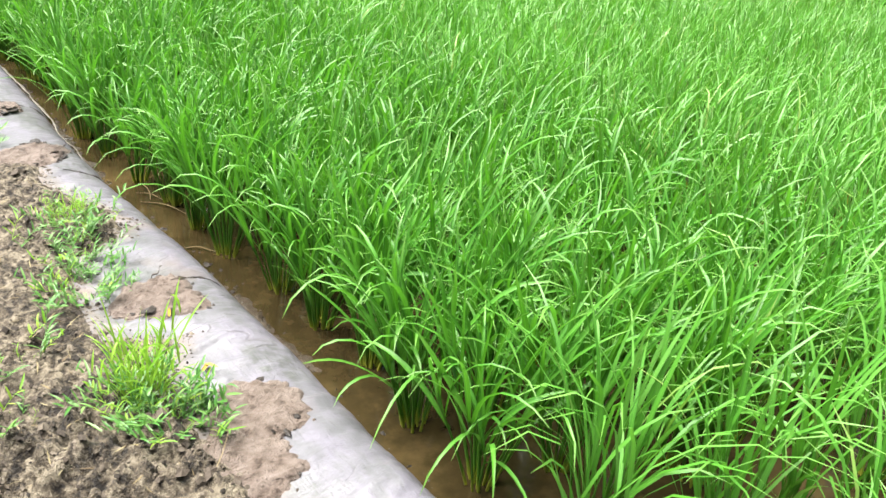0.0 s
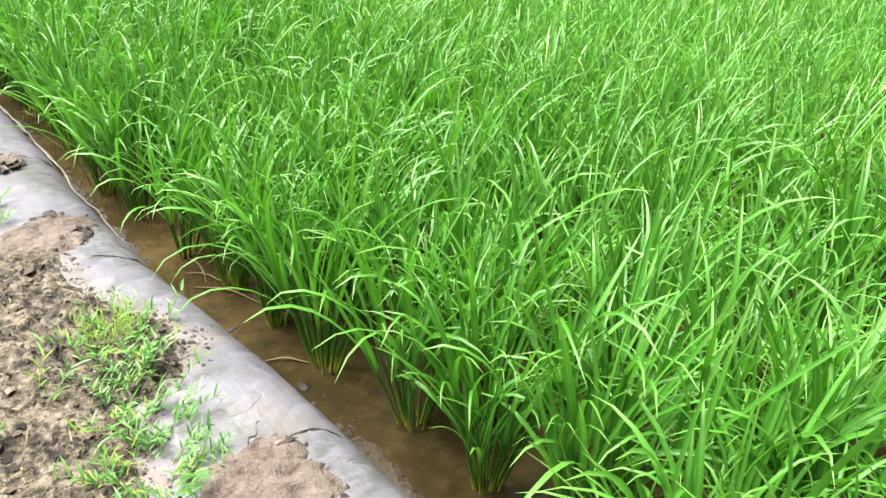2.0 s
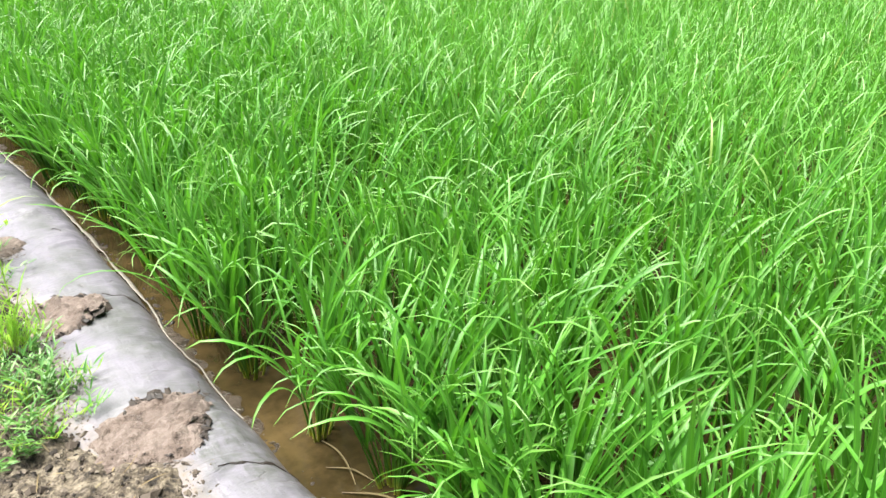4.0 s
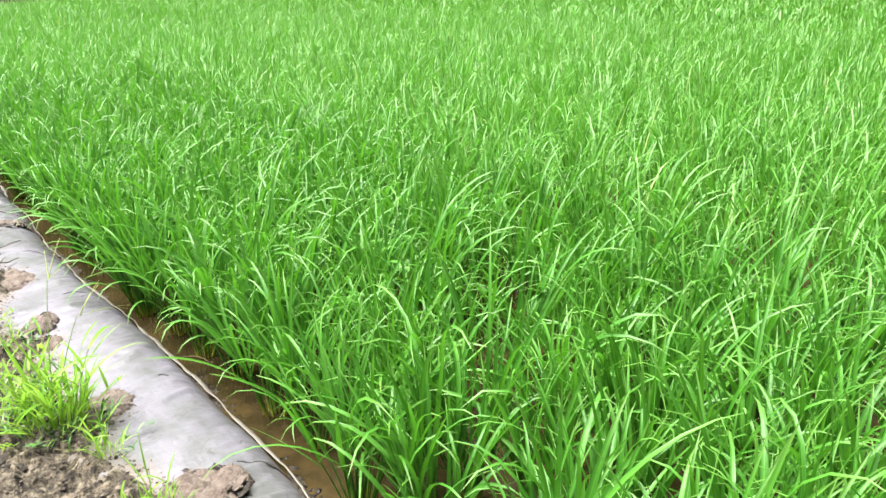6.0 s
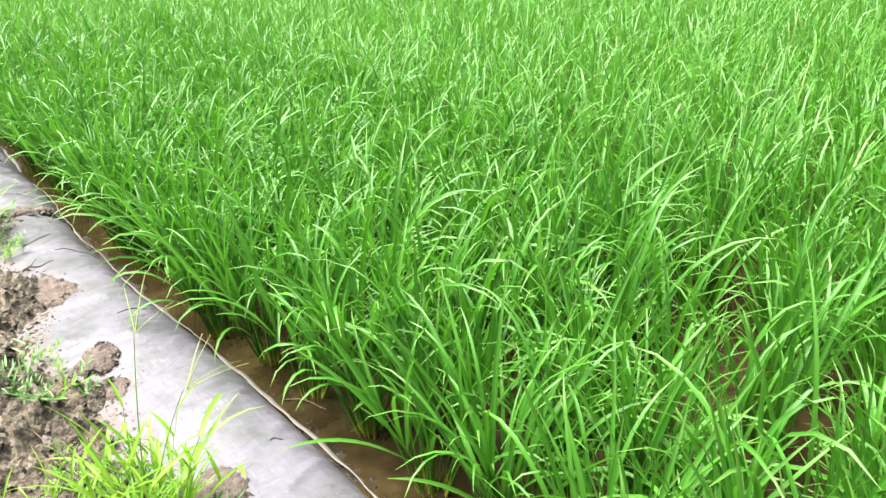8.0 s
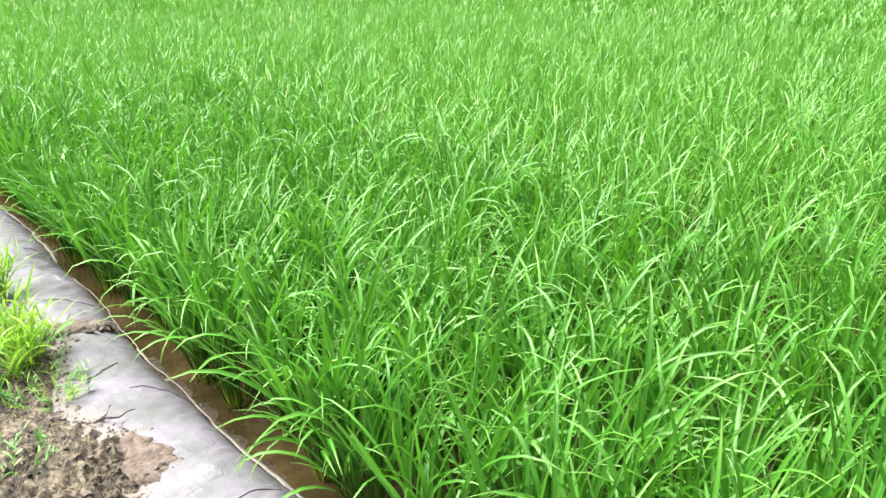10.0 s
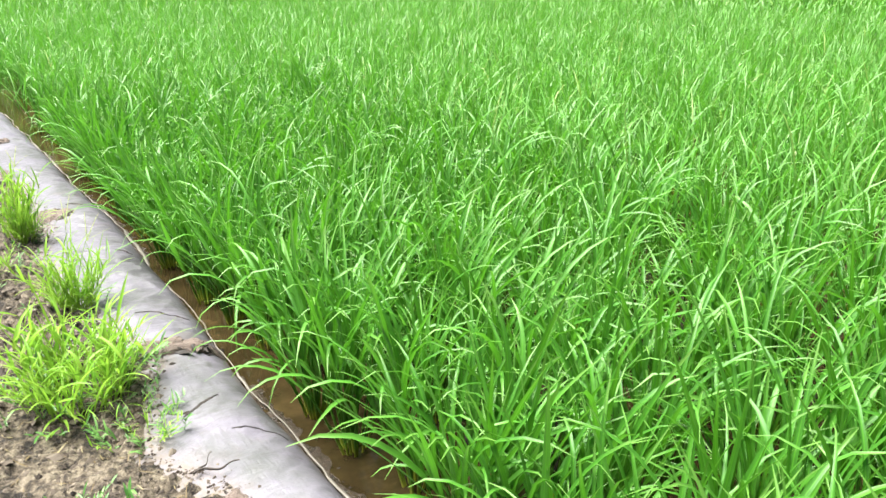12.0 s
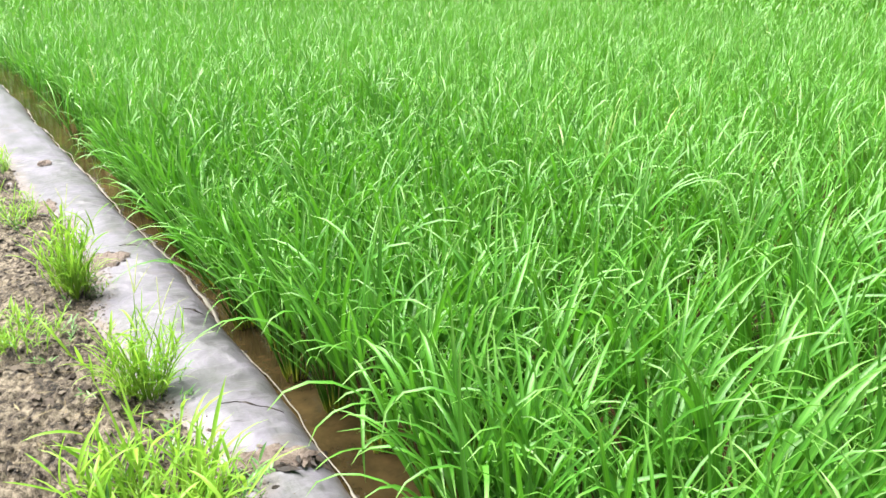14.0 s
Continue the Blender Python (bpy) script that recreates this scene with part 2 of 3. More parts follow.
def blades(base, az, lean, bend, length, width, segs, rng, fold=False, twist=0.5, power=1.3):
    """Grass blades as strips: each starts at its base, leans by its angle from upright towards az and bends over by bend along its
    length. Returns vertices, quads and corner uvs."""
    n = len(az)
    s = np.linspace(0, 1, segs + 1)
    ang = lean[:, None] + bend[:, None] * ((s[:-1] + s[1:]) / 2)[None] ** (power[:, None] if isinstance(power, np.ndarray) else power)
    sway = rng.normal(0, 0.10, (n, 1)) * s[None, :-1] * 2
    a = az[:, None] + sway
    d = np.stack([np.sin(ang) * np.cos(a), np.sin(ang) * np.sin(a), np.cos(ang)], -1) * (length[:, None, None] / segs)
    mid = np.concatenate([base[:, None], base[:, None] + np.cumsum(d, 1)], 1)
    prof = np.clip(0.62 + 1.3 * s, 0, 1) * np.clip(1 - s**2.6, 0, 1) ** 0.8
    prof[-1] = 0.04
    tw = rng.uniform(-twist, twist, (n, 1)) * s[None]
    side_a = az[:, None] + np.pi / 2 + tw
    side = np.stack([np.cos(side_a), np.sin(side_a), rng.normal(0, 0.25, (n, 1)) * (0.3 + s[None])], -1)
    half = side * (width[:, None] * prof[None] / 2)[..., None]
    if fold:
        lift = np.zeros_like(half)
        up = -np.stack([np.cos(a) * np.cos(ang), np.sin(a) * np.cos(ang), -np.sin(ang)], -1)
        up = np.concatenate([up, up[:, -1:]], 1)
        lift = up * (width[:, None] * prof[None] * 0.22)[..., None]
        rows = np.stack([mid - half + lift, mid, mid + half + lift], 2)
        cols = 3
    else:
        rows = np.stack([mid - half, mid + half], 2)
        cols = 2
    verts = rows.reshape(-1, 3)
    i = np.arange(n)[:, None, None] * (segs + 1) * cols + np.arange(segs)[None, :, None] * cols + np.arange(cols - 1)[None, None]
    faces = np.stack([i, i + 1, i + 1 + cols, i + cols], -1).reshape(-1, 4)
    u = np.linspace(0, 1, cols)
    k, c = np.meshgrid(np.arange(segs), np.arange(cols - 1), indexing="ij")
    uv = np.stack([np.stack([u[c], s[k]], -1), np.stack([u[c + 1], s[k]], -1), np.stack([u[c + 1], s[k + 1]], -1), np.stack([u[c], s[k + 1]], -1)], -2)
    uvs = np.broadcast_to(uv.reshape(1, -1, 4, 2), (n, uv.reshape(-1, 4, 2).shape[0], 4, 2)).reshape(-1, 2)
    return verts, faces, uvs


def tubes(base, az, lean, bend, length, radius, segs, sides=4):
    """Tapering stalks, each a small tube."""
    n = len(az)
    s = np.linspace(0, 1, segs + 1)
    ang = lean[:, None] + bend[:, None] * s[None, :-1]
    d = np.stack([np.sin(ang) * np.cos(az)[:, None], np.sin(ang) * np.sin(az)[:, None], np.cos(ang)], -1) * (length[:, None, None] / segs)
    mid = np.concatenate([base[:, None], base[:, None] + np.cumsum(d, 1)], 1)
    t = np.arange(sides) * 2 * np.pi / sides
    ring = np.stack([np.cos(t), np.sin(t), 0 * t], -1)
    r = radius[:, None] * (1 - 0.55 * s[None])
    verts = (mid[:, :, None] + ring[None, None] * r[..., None, None]).reshape(-1, 3)
    i0 = np.arange(n)[:, None, None] * (segs + 1) * sides + np.arange(segs)[None, :, None] * sides
    k = np.arange(sides)[None, None]
    a, b = i0 + k, i0 + (k + 1) % sides
    faces = np.stack([a, b, b + sides, a + sides], -1).reshape(-1, 4)
    kk, cc = np.meshgrid(np.arange(segs), np.arange(sides), indexing="ij")
    z0 = 0 * kk + 0.1
    uv = np.stack([np.stack([z0, s[kk]], -1), np.stack([z0, s[kk]], -1), np.stack([z0, s[kk + 1]], -1), np.stack([z0, s[kk + 1]], -1)], -2)
    uvs = np.broadcast_to(uv.reshape(1, -1, 4, 2), (n, segs * sides, 4, 2)).reshape(-1, 2)
    return verts, faces, uvs, mid


def joined(pieces):
    """Pieces of (verts, faces, uvs, material index) as one."""
    v, f, u, w, at = [], [], [], [], 0
    for verts, faces, uvs, mat in pieces:
        v.append(verts), f.append(faces + at), u.append(uvs), w.append(np.full(len(faces), mat))
        at += len(verts)
    return np.concatenate(v), np.concatenate(f), np.concatenate(u), np.concatenate(w)


# ---------------------------------------------------------------- the bund, the water and the ground
def water_edge(y):
    """Where the foot of the film meets the water."""
    return 0.055 + 0.05 * step(5.8, 8.0, y) + 0.045 * step(2.9, 2.0, y) + 0.06 * (field_noise(y * 0 + 3.1, y, 0.5, 3, 5) - 0.5)


def film_top(x, y):
    """The height of the film over the plan: a low rounded ridge with sags and folds."""
    e = water_edge(y) - x
    ridge = 0.120 * (1 - np.exp(-np.clip(e, 0, 9) / 0.062)) - 0.02 * step(0.14, 0.40, e)
    ridge = np.where(e < 0, e * 2.2, ridge)
    sag = (field_noise(x, y, 0.46, 2, 11) - 0.5) * 0.055 * step(0.0, 0.12, e)
    wrinkle = (field_noise(x * 0.6 + y * 0.35, y * 1.6 - x * 0.9, 0.07, 3, 17) - 0.5) * 0.009 * step(0.0, 0.05, e)
    crinkle = (field_noise(x * 0.5 + y * 0.2, y * 1.5 - x * 0.7, 0.034, 2, 19) - 0.5) * 0.010 * step(0.0, 0.03, e) * step(0.20, 0.10, e)
    # taut pleats that run up over the ridge, sharp-backed and uneven
    warp = 0.10 * field_noise(x, y, 0.22, 2, 83)
    pleat = (1 - np.abs(2 * field_noise(x * 0.55 + y * 0.5 + warp, y * 1.25 - x * 0.35 + warp, 0.105, 2, 89) - 1)) ** 5
    pleat = pleat * 0.011 * step(0.02, 0.08, e) * (0.25 + 0.75 * step(0.35, 0.65, field_noise(x, y, 0.3, 2, 93)))
    return ridge + sag + wrinkle + crinkle + pleat - 0.004


def film_height(x, y):
    """The film as it lies: pressed down where loose soil covers it."""
    return film_top(x, y) - 0.035 * step(0.03, 0.11, spill(y) - x)


def surface(x, y):
    """The upper of film and soil at one place."""
    return float(max(soil_top(np.array(x), np.array(y)), film_height(np.array(x), np.array(y))))


# the ragged line to which loose soil covers the film: y, x
SPILL = [0.9, -0.25, 1.3, -0.28, 1.5, -0.24, 1.62, -0.19, 1.72, -0.34, 2.03, -0.31, 2.17, -0.25, 2.23, -0.14, 2.38, -0.06, 2.52, -0.13,
         2.72, -0.215, 2.88, -0.20, 3.02, -0.29, 3.17, -0.34, 3.43, -0.29, 3.8, -0.27, 4.05, -0.34, 4.2, -0.24, 4.32, -0.31, 4.72, -0.32, 4.82, -0.24, 4.92, -0.35,
         5.05, -0.37, 5.25, -0.34, 5.43, -0.23, 5.6, -0.22, 5.85, -0.325, 6.1, -0.24, 6.3, -0.17, 6.45, -0.21, 6.95, -0.29, 7.44, -0.28,
         7.69, -0.20, 7.9, -0.22, 8.46, -0.19, 8.7, -0.28, 9.7, -0.27, 12.0, -0.26]


def spill(y):
    return np.interp(y, SPILL[0::2], SPILL[1::2]) + 0.03 * (field_noise(y * 0 + 9.0, y, 0.09, 3, 23) - 0.5)


def soil_top(x, y):
    d = spill(y) - x
    base = film_top(x, y) * step(0.5, 0.15, d) + 0.085 * step(0.15, 0.5, d)
    crumb = (field_noise(x, y, 0.11, 2, 31) - 0.45) * 0.04 + (field_noise(x, y, 0.030, 3, 37) - 0.5) * 0.09 + (field_noise(x, y, 0.016, 2, 39) - 0.5) * 0.034 - 0.014 * (1 - np.abs(2 * field_noise(x, y, 0.06, 2, 43) - 1)) ** 5
    flat = step(0.25, 0.65, field_noise(x, y, 0.6, 2, 41))
    base = base - 0.26 * step(-1.7, -2.6, x)
    return base + step(-0.004, 0.05, d) * (0.013 + crumb * (0.35 + 0.65 * flat)) - 0.012 * step(0.012, -0.02, d)


def turn_off(y):
    """How far the bund swings over the field, far along it."""
    return 0.72 * np.clip(np.asarray(y, float) - 24.5, 0, None)


def grid(xs, ys, height):
    x, y = np.meshgrid(xs, ys, indexing="ij")
    z = height(x, y)
    n, m = x.shape
    i = (np.arange(n - 1)[:, None] * m + np.arange(m - 1)[None]).ravel()
    return np.stack([x + turn_off(y), y, z], -1).reshape(-1, 3), np.stack([i, i + m, i + m + 1, i + 1], -1), x, y


far_y = np.concatenate([np.arange(-6.0, 0.6, 0.06), np.arange(0.6, 10.0, 0.0085), np.arange(10.0, 34.0, 0.08), np.arange(34.0, 90.0, 1.0)])
ground = new("ground", mesh_of("ground", [(-900, -900, -0.16), (900, -900, -0.16), (900, 900, -0.16), (-900, 900, -0.16)], [(0, 1, 2, 3)], [BED]))
tagged(ground, "flat brown mud of the fields reaching the horizon", "ground", kind="structure")
water = new("water", mesh_of("water", [(0.0, -6, 0), (60, -6, 0), (60, 90, 0), (0.0, 90, 0)], [(0, 1, 2, 3)], [WATER]))
tagged(water, "shallow brown muddy water flooding the paddy", "water", kind="structure")

v, f, x, y = grid(np.concatenate([np.linspace(-0.46, 0.0, 46), np.linspace(0.008, 0.20, 28)]), far_y, film_height)
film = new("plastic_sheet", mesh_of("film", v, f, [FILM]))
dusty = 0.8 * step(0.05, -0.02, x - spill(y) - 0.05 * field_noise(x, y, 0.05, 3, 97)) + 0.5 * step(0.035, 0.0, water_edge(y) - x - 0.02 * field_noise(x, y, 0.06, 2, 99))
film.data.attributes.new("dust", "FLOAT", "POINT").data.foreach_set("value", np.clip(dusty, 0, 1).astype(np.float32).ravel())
tagged(film, "greyish white plastic film, wrinkled and mud-stained, over the earth bund", "plastic sheet", kind="structure")

v, f, x, y = grid(np.concatenate([np.linspace(-2.6, -1.05, 18), np.linspace(-1.03, -0.82, 14), np.arange(-0.81, 0.02, 0.0065)]), far_y, soil_top)
keep = (spill(y) - x > -0.03).ravel()
f = f[keep[f].all(1)]
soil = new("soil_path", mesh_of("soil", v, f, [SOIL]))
tagged(soil, "crumbly brown earth path along the bund, strewn with roots", "soil", kind="structure")

# pale folded hem of the film along the waterline
hy = np.arange(0.6, 20.0, 0.018)
hx = water_edge(hy) + 0.002 + 0.018 * (field_noise(hy * 0, hy, 0.25, 3, 53) - 0.5) + 0.012 * (field_noise(hy * 0, hy, 0.07, 2, 54) - 0.5)
hz = 0.006 + 0.012 * field_noise(hy * 0 + 2, hy, 0.2, 2, 57) - 0.04 * step(0.50, 0.60, field_noise(hy * 0 + 5, hy, 0.8, 2, 59)) * (1 - step(3.5, 4.0, hy) * step(7.4, 6.8, hy)) - 0.03 * step(3.4, 2.6, hy)
hw = 0.0026 + 0.008 * step(0.45, 0.78, field_noise(hy * 0 + 7, hy, 0.22, 3, 63)) * step(3.2, 4.2, hy)
ring = [(math.cos(a), math.sin(a)) for a in np.arange(6) * math.pi / 3]
hv = np.array([(px + dx * w, py, pz + dz * 0.0028 - dx * w * 0.5) for px, py, pz, w in zip(hx, hy, hz, hw) for dx, dz in ring])
i0 = np.arange(len(hy) - 1)[:, None] * 6
kk = np.arange(6)[None]
hf = np.stack([i0 + kk, i0 + (kk + 1) % 6, i0 + 6 + (kk + 1) % 6, i0 + 6 + kk], -1).reshape(-1, 4)
part("hem", mesh_of("hem", hv, hf, [HEM]), film, "pale folded plastic hem")


# silt that has settled against the foot of the film
def shelf_height(x, y):
    d = x - water_edge(y)
    heap = step(0.46, 0.70, field_noise(y * 0 + 4.0, y, 0.55, 2, 111)) + 0.9 * np.exp(-((y - 4.32) / 0.16) ** 2) + 0.8 * np.exp(-((y - 3.62) / 0.14) ** 2) + 0.5 * np.exp(-((y - 2.05) / 0.2) ** 2)
    return 0.013 * np.clip(heap, 0, 1.2) * step(0.07, 0.0, d) + 0.016 * (field_noise(x, y, 0.035, 4, 113) - 0.5) - 0.0085 - 0.02 * step(0.06, 0.11, d)


v, f, x, y = grid(np.linspace(0.02, 0.24, 30), np.arange(0.7, 10.0, 0.011), shelf_height)
keep = (np.abs(x - water_edge(y) - 0.05) < 0.075).ravel()
f = f[keep[f].all(1)]
silt = new("silt", mesh_of("silt", v, f, [SILT]))
tagged(silt, "wet brown silt lying in the shallows along the film", "mud", kind="structure")


def crease(y0, x0, x1, slant, wide=0.0038):
    """A pleat across the film: its dark strip paints the fold's shadow together with mud caught in it."""
    n = 26
    s = np.linspace(0, 1, n)
    x = x0 + (x1 - x0) * s
    y = y0 + slant * s + 0.022 * (field_noise(x, x * 0 + y0, 0.04, 3, 61) - 0.5) + 0.01 * np.sin(s * 3.0)
    w = wide * np.clip(np.sin(np.pi * s), 0.12, 1) * (0.1 + 1.9 * step(0.38, 0.62, field_noise(x, x * 0 + y0 * 3, 0.03, 2, 67)))
    z = film_top(x, y)
    rows = np.stack([np.stack([x, y - w, z - 0.002], -1), np.stack([x, y - w * 0.2, z + 0.003 + w * 0.3], -1), np.stack([x, y + w, z - 0.002], -1)], 1)
    i = (np.arange(n - 1)[:, None] * 3 + np.arange(2)[None]).ravel()
    part("crease", mesh_of("crease", rows.reshape(-1, 3), np.stack([i, i + 1, i + 4, i + 3], -1), [MUD_AND_SHADE]), film, "muddy crease with painted fold shadow")


for row in ((6.63, -0.13, 0.02, -0.07), (5.83, -0.12, 0.0, -0.05), (5.18, -0.12, -0.015, -0.01), (2.83, -0.13, 0.04, -0.02), (3.78, -0.07, 0.05, -0.06),
            (7.98, -0.07, 0.0, -0.02), (7.27, -0.03, 0.03, -0.02), (1.92, -0.06, 0.05, -0.02), (4.35, -0.06, -0.03, 0.0), (5.95, -0.2, -0.09, 0.05)):
    crease(*row)


def mud_patch(cx, cy, rx, ry, thick, seed, label, crumbs=14):
    """Mud thrown on the film: a flat smear with an uneven outline, its dark crumbs along the torn rim."""
    th = np.linspace(0, 2 * np.pi, 97)[:-1]
    rad = np.linspace(0, 1, 19)
    edge = 0.50 + 0.85 * field_noise(np.cos(th) * 0.9 + seed * 3.7, np.sin(th) * 0.9, 0.62, 4, 71) + 0.34 * field_noise(np.cos(th) + seed, np.sin(th), 0.14, 3, 79) - 0.09
    px = cx + rx * rad[:, None] * (edge * np.cos(th))[None]
    py = cy + ry * rad[:, None] * (edge * np.sin(th))[None]
    lump = thick * (0.1 + 1.9 * field_noise(px, py, 0.032, 4, 73 + seed)) * (1 - rad[:, None] ** 6)
    torn = step(0.42, 0.66, field_noise(np.cos(th) * 0.8 + seed * 1.9, np.sin(th) * 0.8, 0.5, 2, 103))[None]
    lump = lump + 0.016 * torn * step(0.55, 0.9, rad)[:, None] * step(1.0, 0.93, rad)[:, None] * (field_noise(px, py, 0.018, 3, 107 + seed) - 0.35)
    pz = film_top(px, py) + lump - 0.004 * step(0.88, 1.0, rad)[:, None]
    n = len(th)
    i = (np.arange(18)[:, None] * n + np.arange(n)[None])
    j = (np.arange(18)[:, None] * n + (np.arange(n)[None] + 1) % n)
    faces = np.stack([i, i + n, j + n, j], -1).reshape(-1, 4)
    at = Vector((cx, cy, float(film_top(np.array(cx), np.array(cy)))))
    ob = new("mud_patch", mesh_of("mud_patch", np.stack([px, py, pz], -1).reshape(-1, 3) - np.array(at), faces, [MUD]))
    ob.location = at
    tagged(ob, label, "mud", "mud on the plastic film")
    r = np.random.default_rng(100 + seed)
    for _ in range(2 * crumbs):
        a = r.choice((-2.3, -0.9, 1.3)) + r.normal(0, 0.45)
        k = r.uniform(0.72, 1.04) * float(np.interp(a % (2 * math.pi), th, edge))
        u, w, big = cx + rx * k * math.cos(a), cy + ry * k * math.sin(a), 0.0022 + r.gamma(1.3, 0.0024)
        q = k / float(np.interp(a % (2 * math.pi), th, edge))
        bed = thick * (0.1 + 1.9 * float(field_noise(np.array(u), np.array(w), 0.032, 4, 73 + seed))) * (1 - q**6)
        bit = part("crumb", CLODS[int(r.integers(len(CLODS)))], ob)
        bit.location = (u - at.x, w - at.y, float(film_top(np.array(u), np.array(w))) - at.z + max(bed, 0) + big * 0.1)
        bit.rotation_euler, bit.scale = (0, 0, r.uniform(0, 6.28)), (big * r.uniform(0.8, 2.6), big * r.uniform(0.6, 1.2), big * r.uniform(0.35, 0.8))


OCTA = np.array([(1, 0, 0), (0, 1, 0), (-1, 0, 0), (0, -1, 0), (0, 0, 1), (0.6, 0.6, 0.55), (-0.6, 0.6, 0.5), (-0.6, -0.6, 0.55), (0.6, -0.6, 0.5)], float)
OCTF = np.array([(0, 1, 5), (5, 1, 4), (0, 5, 4), (1, 2, 6), (6, 2, 4), (1, 6, 4), (2, 3, 7), (7, 3, 4), (2, 7, 4), (3, 0, 8), (8, 0, 4), (3, 8, 4)])


def crumb_mesh(bits, r, height):
    v, f = [], []
    for n, (x, y, s) in enumerate(bits):
        turn = r.uniform(0, 6.28)
        c, si = math.cos(turn), math.sin(turn)
        p = OCTA * r.uniform(0.6, 1.3, (9, 3)) * (s * r.uniform(0.7, 1.8), s, s * r.uniform(0.5, 1.1))
        p = np.stack([p[:, 0] * c - p[:, 1] * si + x, p[:, 0] * si + p[:, 1] * c + y, p[:, 2] + height(x, y) - s * 0.15], -1)
        v.append(p), f.append(OCTF + 9 * n)
    return np.concatenate(v), np.concatenate(f)


r = np.random.default_rng(5)
CLODS = [mesh_of("clod", OCTA * r.uniform(0.6, 1.4, (9, 3)), OCTF, [MUD_AND_SHADE if k % 2 else MUD], smooth=False) for k in range(8)]
for row in ((-0.15, 1.27, 0.14, 0.12, 0.007, 1, "smooth brown mud smear on the white film", 9), (-0.25, 1.12, 0.12, 0.12, 0.007, 15, "thin brown mud smear running off the path onto film", 6), (-0.16, 1.83, 0.12, 0.12, 0.014, 2, "brown mud lump with torn dark rim on the film", 16),
            (-0.17, 3.04, 0.14, 0.12, 0.016, 3, "round brown mud cake with dark torn edge on the film", 40), (-0.19, 3.69, 0.10, 0.10, 0.020, 4, "crumbling dark mud pile on the film", 34),
            (-0.25, 4.25, 0.09, 0.09, 0.012, 5, "reddish brown mud clod beside a grass tuft", 8), (-0.25, 4.94, 0.06, 0.06, 0.02, 6, "dark mud lump on the white film", 14),
            (-0.26, 4.80, 0.04, 0.04, 0.008, 7, "small pinkish mud spot on the film", 2), (-0.25, 5.50, 0.10, 0.11, 0.012, 8, "brown mud smear below a dark twig", 8),
            (-0.12, 6.33, 0.13, 0.05, 0.016, 9, "band of reddish brown mud lying across the film", 30), (-0.15, 7.84, 0.10, 0.07, 0.012, 10, "brown mud band across the film", 12),
            (-0.24, 8.75, 0.07, 0.12, 0.012, 11, "brown mud smear on the film", 10), (-0.10, 9.6, 0.04, 0.04, 0.012, 12, "dark mud spot on the film", 6)):
    mud_patch(*row)


def twig(x0, y0, x1, y1, r0, lift):
    n, k = 12, 6
    s = np.linspace(0, 1, n)
    x, y = x0 + (x1 - x0) * s, y0 + (y1 - y0) * s + 0.008 * np.sin(s * 9)
    z = film_top(x, y) + 0.012 + lift * s
    a = np.arange(k) * 2 * np.pi / k
    rr = r0 * (1 - 0.6 * s) * (0.8 + 0.4 * field_noise(x, y, 0.02, 1, 77))
    v = np.stack([x[:, None] + 0 * a, y[:, None] + rr[:, None] * np.cos(a), z[:, None] + rr[:, None] * np.sin(a)], -1) - np.array((x0, y0, z[0]))
    i, j = np.arange(n - 1)[:, None] * k + np.arange(k), np.arange(n - 1)[:, None] * k + (np.arange(k) + 1) % k
    ob = new("twig", mesh_of("twig", v.reshape(-1, 3), np.stack([i, j, j + k, i + k], -1).reshape(-1, 4), [TWIG]))
    ob.location = (x0, y0, z[0])
    tagged(ob, "thin dark twig lying on the muddy film", "twig", "twigs on the film")


for row in ((-0.255, 5.70, -0.165, 5.655, 0.0034, 0.010), (-0.25, 5.69, -0.20, 5.735, 0.0026, 0.008), (-0.06, 3.10, -0.035, 3.15, 0.004, 0.02), (-0.14, 1.93, -0.10, 1.96, 0.003, 0.01)):
    twig(*row)

# crumbs, dead roots and straw strewn over the soil
r = np.random.default_rng(11)
cy = r.uniform(0.7, 9.8, 15000)
cx = spill(cy) - np.abs(r.normal(0, 0.34, 15000)) + 0.012
cy, cx = cy[cx > -1.3], cx[cx > -1.3]
ry = r.uniform(0.7, 9.0, 2600)
cy, cx = np.concatenate([cy, ry]), np.concatenate([cx, np.minimum(spill(ry) + np.abs(r.normal(0, 0.028, 2600)), water_edge(ry) - 0.06)])
# and washed down along the waterline
wy = np.concatenate([r.uniform(0.9, 9.0, 150), r.normal(4.32, 0.10, 110), r.normal(3.62, 0.09, 90), r.normal(2.0, 0.12, 30)])
wx = water_edge(wy) + np.abs(r.normal(0.012, 0.016, len(wy)))
bv, bf = crumb_mesh(list(zip(cx, cy, r.gamma(1.5, 0.0022, len(cx)) * np.where(cx > spill(cy), 0.55, 1.0) + 0.0012)), r, lambda u, w: 0.0)
bv[:, 2] += np.repeat(np.maximum(soil_top(cx, cy), film_height(cx, cy)), 9)
v2, f2 = crumb_mesh(list(zip(wx, wy, r.gamma(1.8, 0.0014, len(wx)) + 0.0015)), r, lambda u, w: 0.0)
washed = new("washed_mud", mesh_of("washed_mud", v2, f2, [MUD_AND_SHADE], smooth=False))
tagged(washed, "dark mud crumbs washed down along the waterline", "mud crumbs", kind="stuff")
crumbs = new("soil_crumbs", mesh_of("soil_crumbs", bv, bf, [CRUMB], smooth=False))
tagged(crumbs, "loose brown soil crumbs scattered over the path", "soil crumbs", kind="stuff")

